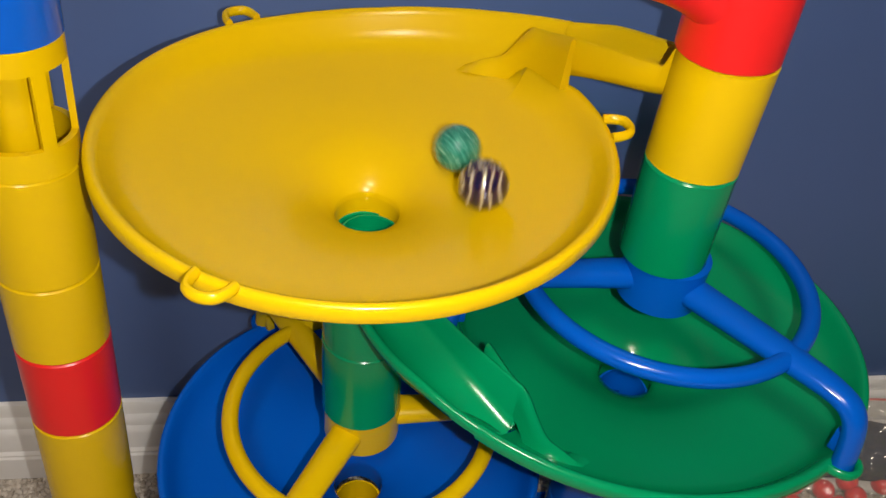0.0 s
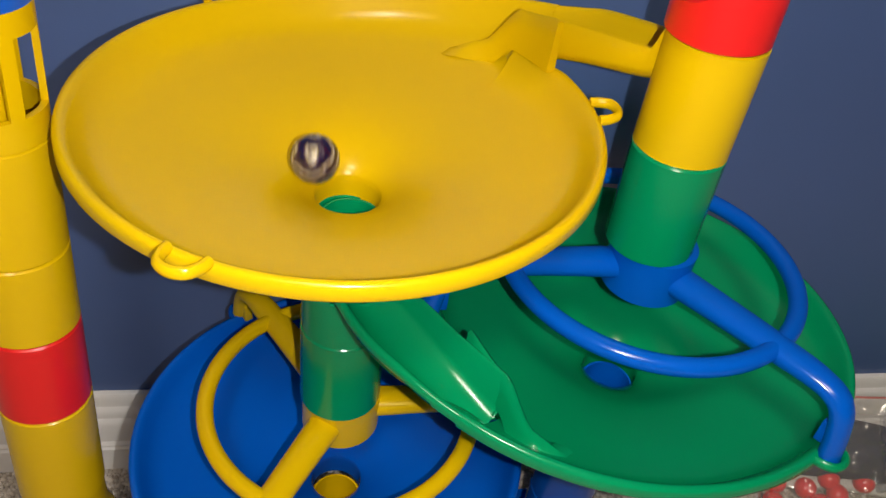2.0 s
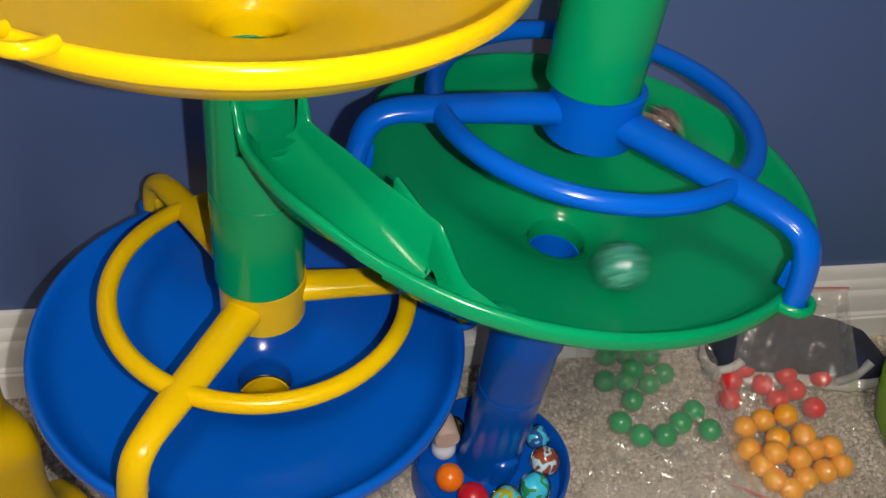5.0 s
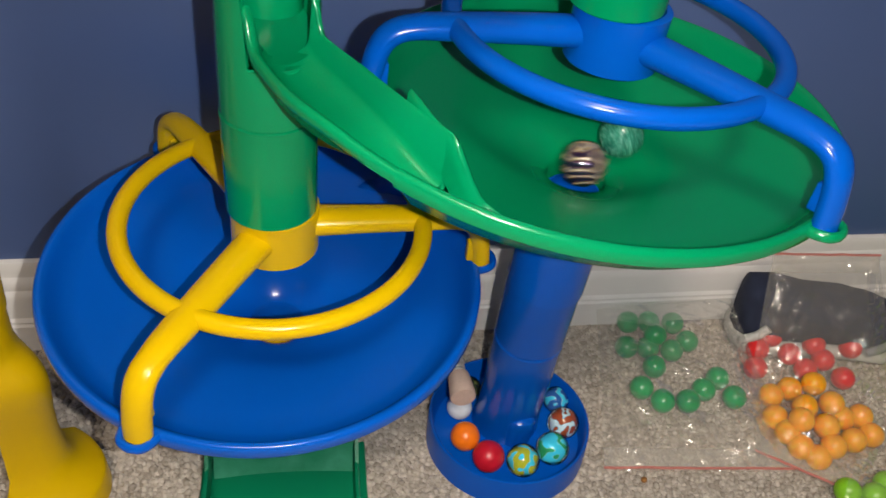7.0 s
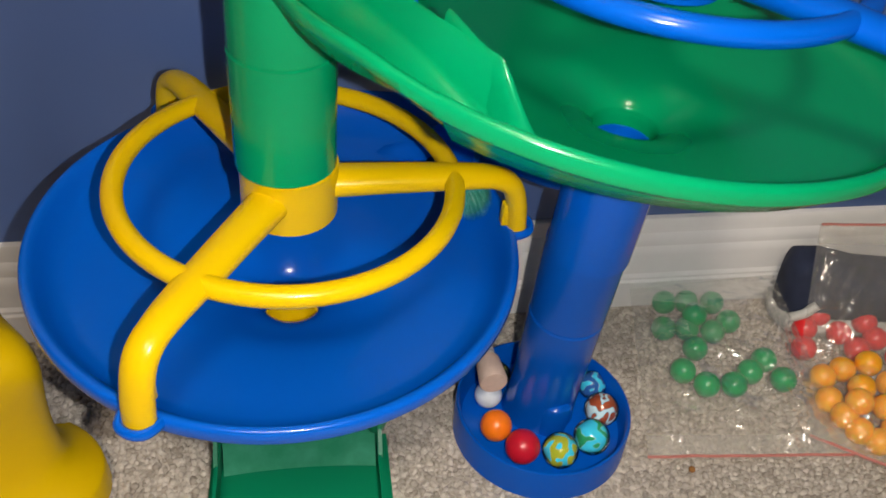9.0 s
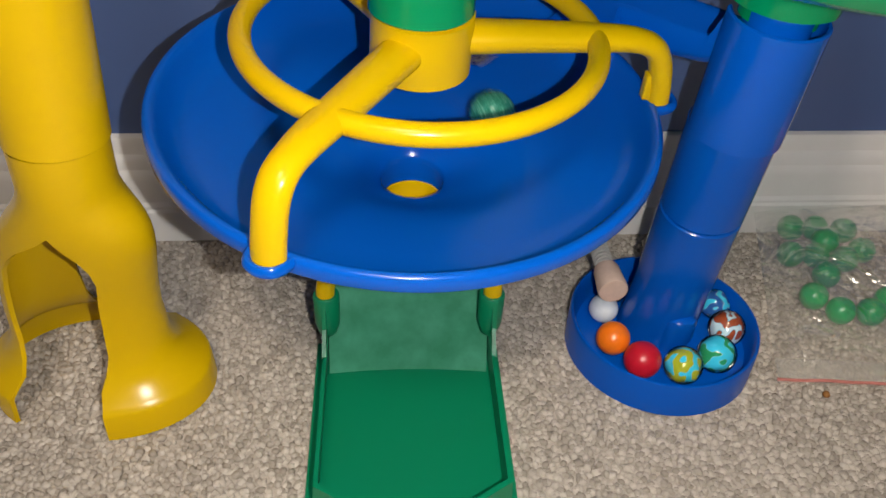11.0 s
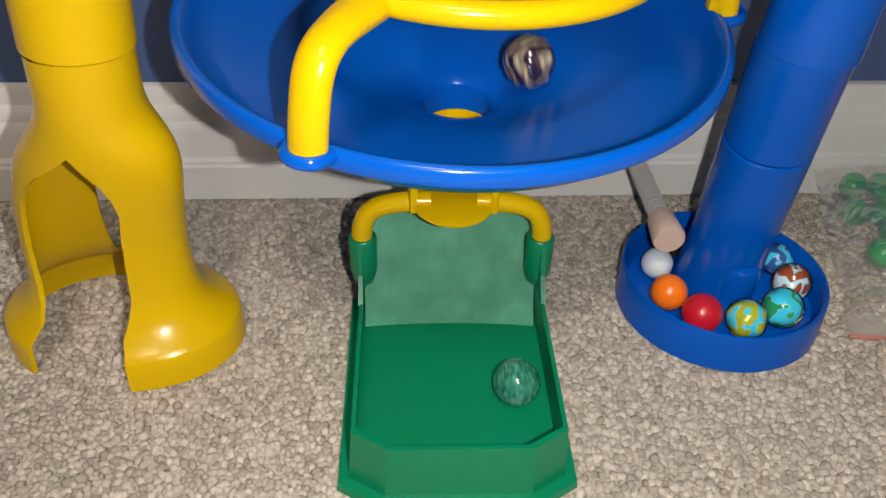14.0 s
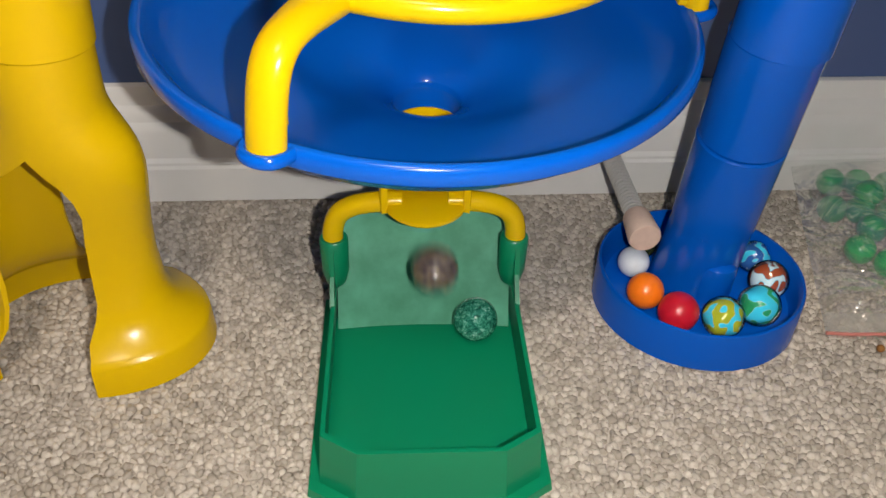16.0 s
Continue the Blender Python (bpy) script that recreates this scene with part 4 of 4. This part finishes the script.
def shoe():
    """A child's trainer lying along the wall, toe to the right."""
    t = thing("shoe", Matrix.Translation((0.782, 0.612, 0)) @ pose(0, 0, 0, 0, 0, -7), "navy suede child's shoe with off-white sole against the wall", "shoe")

    def loft(rows, n=28):
        verts, faces = [], []
        for x, yc, w, z0, z1 in rows:
            for i in range(n):
                a = 2 * math.pi * i / n
                c, s = math.cos(a), math.sin(a)
                verts.append((x, yc + w * math.copysign(abs(c) ** 0.7, c), (z0 + z1) / 2 + (z1 - z0) / 2 * math.copysign(abs(s) ** 0.75, s)))
        for j in range(len(rows) - 1):
            for i in range(n):
                k = (i + 1) % n
                faces.append((j * n + i, j * n + k, (j + 1) * n + k, (j + 1) * n + i))
        faces += [tuple(range(n)), tuple(range((len(rows) - 1) * n, len(rows) * n))]
        return verts, faces

    mesh_of("sole", *loft([(-0.086, 0, 0.012, 0.003, 0.014), (-0.08, 0, 0.024, 0.0, 0.017), (-0.05, 0, 0.029, 0, 0.016), (0.0, 0, 0.028, 0, 0.014), (0.045, 0, 0.034, 0, 0.014), (0.075, 0, 0.028, 0.001, 0.015), (0.088, 0, 0.012, 0.004, 0.016)]), SOLE, t, sharp=60)
    mesh_of("upper", *loft([(-0.084, 0, 0.010, 0.012, 0.055), (-0.078, 0, 0.022, 0.010, 0.068), (-0.055, 0, 0.027, 0.010, 0.066), (-0.025, 0, 0.027, 0.010, 0.058), (0.01, 0, 0.028, 0.010, 0.055), (0.045, 0, 0.0325, 0.010, 0.043), (0.07, 0, 0.027, 0.010, 0.034), (0.084, 0, 0.012, 0.011, 0.022)]), NAVY, t, sharp=80)
    for x0, x1, zt in ((-0.082, -0.066, 0.036), (0.028, 0.052, 0.040)):
        path = smooth_line([(x0, -0.0205 if x0 < 0 else -0.0310, 0.016), ((x0 + x1) / 2, -0.0262 if x0 < 0 else -0.0325, 0.026), (x1, -0.0265 if x0 < 0 else -0.0285, zt)], 10)
        mesh_of("side_stripe", *sweep(path, 0.004, 10), GREY if x0 > 0 else SOLE, t)


shoe()
TUB = plastic("lime_tub_plastic", (0.2, 0.42, 0.01), 0.35)
tub = thing("tub", Matrix.Translation((0.902, 0.512, 0)), "lime green plastic round tub on carpet", "tub")
mesh_of("tub_wall", *revolve([(0.0, 0.003), (0.068, 0.003), (0.074, 0.008), (0.080, 0.044), (0.083, 0.047), (0.0865, 0.046), (0.088, 0.042), (0.080, 0.006), (0.076, 0.0), (0.0, 0.0)], 72, closed=False), TUB, tub)
for x, y, z in ((0.86, 0.535, 0.016), (0.872, 0.553, 0.018), (0.885, 0.53, 0.014), (0.868, 0.515, 0.014), (0.895, 0.555, 0.018)):
    tagged(mesh_of("ball", *ball(R, 20, 12), JADE, m=Matrix.Translation((x, y, z))), "small green plastic ball in the lime tub", "ball", "balls in the tub")
WHITE_BALL = solid("white_red_ball", (0.75, 0.73, 0.7), 0.2)
for x, y in ((0.6015, 0.421), (0.6265, 0.415)):
    t = tagged(mesh_of("loose_ball", *ball(0.0125), WHITE_BALL, m=Matrix.Translation((x, y, 0.0125)) @ pose(0, 0, 0, 10, 60, 20)), "white glossy ball with red rim lying on carpet", "ball", "loose white balls")
    mesh_of("red_band", *revolve([(0.0126, -0.004), (0.0119, -0.0065), (0.0100, -0.0090), (0.0095, -0.0084), (0.0113, -0.0062), (0.0120, -0.004)], 28), CRIMSON, t)
CRUMB = solid("brown_crumb", (0.3, 0.13, 0.03), 0.8)
tagged(mesh_of("crumb", *ball(0.0024, 8, 6), CRUMB, m=Matrix.Translation((0.568, 0.478, 0.0012))), "small brown crumb on the carpet", "crumb")


# ---- movement ----
PROFILE = [(0.010, -0.058), (0.0150, -0.0535), (0.0165, -0.0515), (0.020, -0.0485), (0.026, -0.0445), (0.035, -0.0395), (0.05, -0.0335), (0.07, -0.0275), (0.09, -0.0225), (0.104, -0.0185), (0.111, -0.0150), (0.125, -0.010), (0.150, -0.003)]


def bowl_height(r):
    """The height of a marble's centre over the rim, rolling at radius r."""
    rr, zz = [a for a, _ in PROFILE], [b for _, b in PROFILE]
    z = float(np.interp(r, rr, zz))
    slope = float(np.interp(r + 0.002, rr, zz) - np.interp(r - 0.002, rr, zz)) / 0.004
    return z + MARBLE * math.sqrt(1 + slope * slope)


def upright(m):
    """The dish's pose without its turn about its own axis."""
    d = (m.to_3x3() @ Vector((0, 0, 1))).normalized()
    return Matrix.Translation(m.translation) @ Vector((0, 0, 1)).rotation_difference(d).to_matrix().to_4x4()


def orbit(dish, samples, t):
    """Place in a dish from rows of seconds, degrees and radius."""
    ts = [a[0] for a in samples]
    a = radians(float(np.interp(t, ts, [s[1] for s in samples])))
    r = float(np.interp(t, ts, [s[2] for s in samples]))
    drift = -0.0036 * smoothstep(0.014, 0.05, r) if dish is not G_DISH else 0.0
    return upright(dish) @ Vector((r * math.cos(a) + drift, r * math.sin(a), bowl_height(r)))


def route(points, t):
    """Place between given places: rows of seconds and x, y, z."""
    ts = [p[0] for p in points]
    return Vector([float(np.interp(t, ts, [p[1][i] for p in points])) for i in range(3)])


G_IN_Y = [(0, 14, 0.0505), (0.2, 91, 0.041), (0.4, 264, 0.031), (0.5, 310, 0.0445), (0.6, 358, 0.041), (0.8, 500, 0.028), (1, 680, 0.021), (1.2, 796, 0.027), (1.4, 1000, 0.022), (1.5, 1085, 0.0205), (1.6, 1150, 0.023), (1.8, 1371, 0.02), (1.9, 1470, 0.004)]
S_IN_Y = [(0, 338, 0.062), (0.2, 418, 0.056), (0.4, 525, 0.033), (0.5, 614, 0.035), (0.6, 666, 0.052), (0.8, 740, 0.044), (1, 898, 0.035), (1.2, 1040, 0.033), (1.4, 1152, 0.031), (1.5, 1247, 0.021), (1.6, 1355, 0.024), (1.8, 1470, 0.035), (2, 1614, 0.017), (2.2, 1795, 0.025), (2.4, 1950, 0.014), (2.5, 2068, 0.006), (2.6, 2170, 0.011), (2.75, 2330, 0.003)]
G_IN_G = [(2.28, 217, 0.145), (2.4, 246, 0.112), (2.5, 287, 0.103), (2.8, 399, 0.107), (3.2, 528, 0.1), (3.4, 594, 0.085), (3.5, 634, 0.0785), (3.6, 666, 0.092), (4.2, 900, 0.085), (5.2, 1470, 0.06), (6.3, 2210, 0.027), (6.5, 2338, 0.0335), (7, 2898, 0.0245), (7.1, 2942, 0.018), (7.3, 3141, 0.017), (7.4, 3240, 0.003)]
S_IN_G = [(3.3, 190, 0.148), (3.4, 207, 0.124), (3.5, 239, 0.103), (3.6, 283, 0.112), (3.8, 356, 0.11), (4.0, 410, 0.112), (4.2, 460, 0.11), (5.2, 830, 0.085), (6.3, 1298, 0.05), (6.5, 1428, 0.0535), (6.7, 1500, 0.05), (6.9, 1623, 0.034), (7, 1694, 0.017), (7.1, 1784, 0.032), (7.3, 1884, 0.04), (7.5, 1912, 0.009), (7.7, 2166, 0.028), (7.9, 2328, 0.026), (8, 2413, 0.017), (8.1, 2545, 0.024), (8.3, 2651, 0.018), (8.5, 2754, 0.017), (8.68, 3000, 0.003)]
G_IN_B = [(8.02, 36, 0.143), (8.2, 95, 0.112), (8.5, 207, 0.1095), (8.7, 279, 0.1), (8.9, 350, 0.106), (9.0, 375, 0.108), (9.1, 409, 0.1), (9.5, 555, 0.0715), (9.6, 599, 0.071), (9.7, 636, 0.079), (9.9, 688, 0.092), (10, 708, 0.0905), (10.1, 738, 0.076), (10.2, 772, 0.055), (11.2, 1180, 0.045), (12.3, 1657, 0.03), (12.5, 1780, 0.0215), (12.7, 1940, 0.021), (12.9, 2113, 0.032), (13, 2183, 0.0205), (13.1, 2280, 0.015), (13.3, 2433, 0.026), (13.48, 2530, 0.003)]
S_IN_B = [(9.02, 36, 0.143), (9.15, 90, 0.112), (9.3, 153, 0.113), (9.5, 227, 0.1105), (9.6, 275, 0.099), (9.7, 319, 0.102), (10.0, 426, 0.102), (10.2, 498, 0.102), (11.2, 850, 0.075), (12.3, 1231, 0.04), (12.5, 1319, 0.0585), (12.7, 1403, 0.059), (13.0, 1581, 0.033), (13.1, 1627, 0.035), (13.3, 1739, 0.042), (13.5, 1815, 0.034), (13.6, 1889, 0.028), (13.7, 1969, 0.031), (13.8, 2039, 0.037), (13.9, 2094, 0.041), (14, 2151, 0.0345), (14.2, 2300, 0.026), (14.4, 2459, 0.033), (14.5, 2516, 0.0285), (14.6, 2570, 0.022), (15, 2920, 0.0195), (15.5, 3468, 0.004), (15.6, 3480, 0.012), (15.8, 3700, 0.01), (15.86, 3720, 0.003)]


def fall(dish_from, dish_to, t0, t1):
    """Down a funnel's neck, into the next dish's inlet tube and along its chute."""
    def at(m, *p):
        return m @ Vector(p)
    mid = t0 + (t1 - t0) * 0.45
    return [(t0, at(dish_from, 0, 0, -0.048)), (t0 + 0.05, at(dish_from, 0, 0, -0.068)), (mid, at(dish_to, 0.166, 0.003, 0.0215)), (mid + (t1 - mid) * 0.35, at(dish_to, 0.159, 0.034, 0.019)), (mid + (t1 - mid) * 0.7, at(dish_to, 0.142, 0.062, 0.0125)), (t1, at(dish_to, 0.116, 0.087, 0.0095))]


def marble_rows(spans, tail, spin):
    rows, prev, turn, k = [], None, Matrix.Identity(4), 0
    for f in range(int(16.0 * FPS) + 1):
        t = f / FPS
        p = None
        for dish, samples in spans:
            if samples[0][0] <= t <= samples[-1][0]:
                p = orbit(dish, samples, t)
        if p is None:
            for a, b in zip(spans, spans[1:]):
                if a[1][-1][0] < t < b[1][0][0]:
                    p = route(fall(a[0], b[0], a[1][-1][0], b[1][0][0]), t)
        if p is None:
            p = route(tail, t)
        if prev is not None and (p - prev).length > 1e-5:
            d = p - prev
            axis = Vector((0, 0, 1)).cross(d)
            if axis.length > 1e-7:
                turn = Matrix.Rotation(min(d.length / MARBLE, spin), 4, axis.normalized()) @ turn
        rows.append((t, Matrix.Translation(p) @ turn))
        prev = p
    return rows


def motions():
    walk(torch, [(t, look(eye, target, roll) @ pose(0.030, -0.004, 0)) for t, eye, target, roll in PATH])
    hole = B_DISH @ Vector((0, 0, -0.048))
    out = TRAY @ Vector((0.0, 0.010, 0.1045))
    walk(green_marble, marble_rows([(Y_DISH, G_IN_Y), (G_DISH, G_IN_G), (B_DISH, G_IN_B)],
                                   [(13.48, hole), (13.56, out), (13.64, (0.305, 0.475, 0.062)), (13.7, (0.308, 0.437, 0.0178)), (13.8, (0.322, 0.4155, 0.0178)), (13.9, (0.3345, 0.434, 0.0178)), (14.0, (0.3355, 0.4460, 0.0178)), (14.2, (0.3358, 0.478, 0.0178)), (14.5, (0.3325, 0.4945, 0.0178)), (16.0, (0.3325, 0.4950, 0.0178))], 0.7))
    walk(swirl_marble, marble_rows([(Y_DISH, S_IN_Y), (G_DISH, S_IN_G), (B_DISH, S_IN_B)],
                                   [(15.86, hole), (15.92, out), (16.0, (0.3082, 0.4860, 0.0620))], 0.7))


motions()
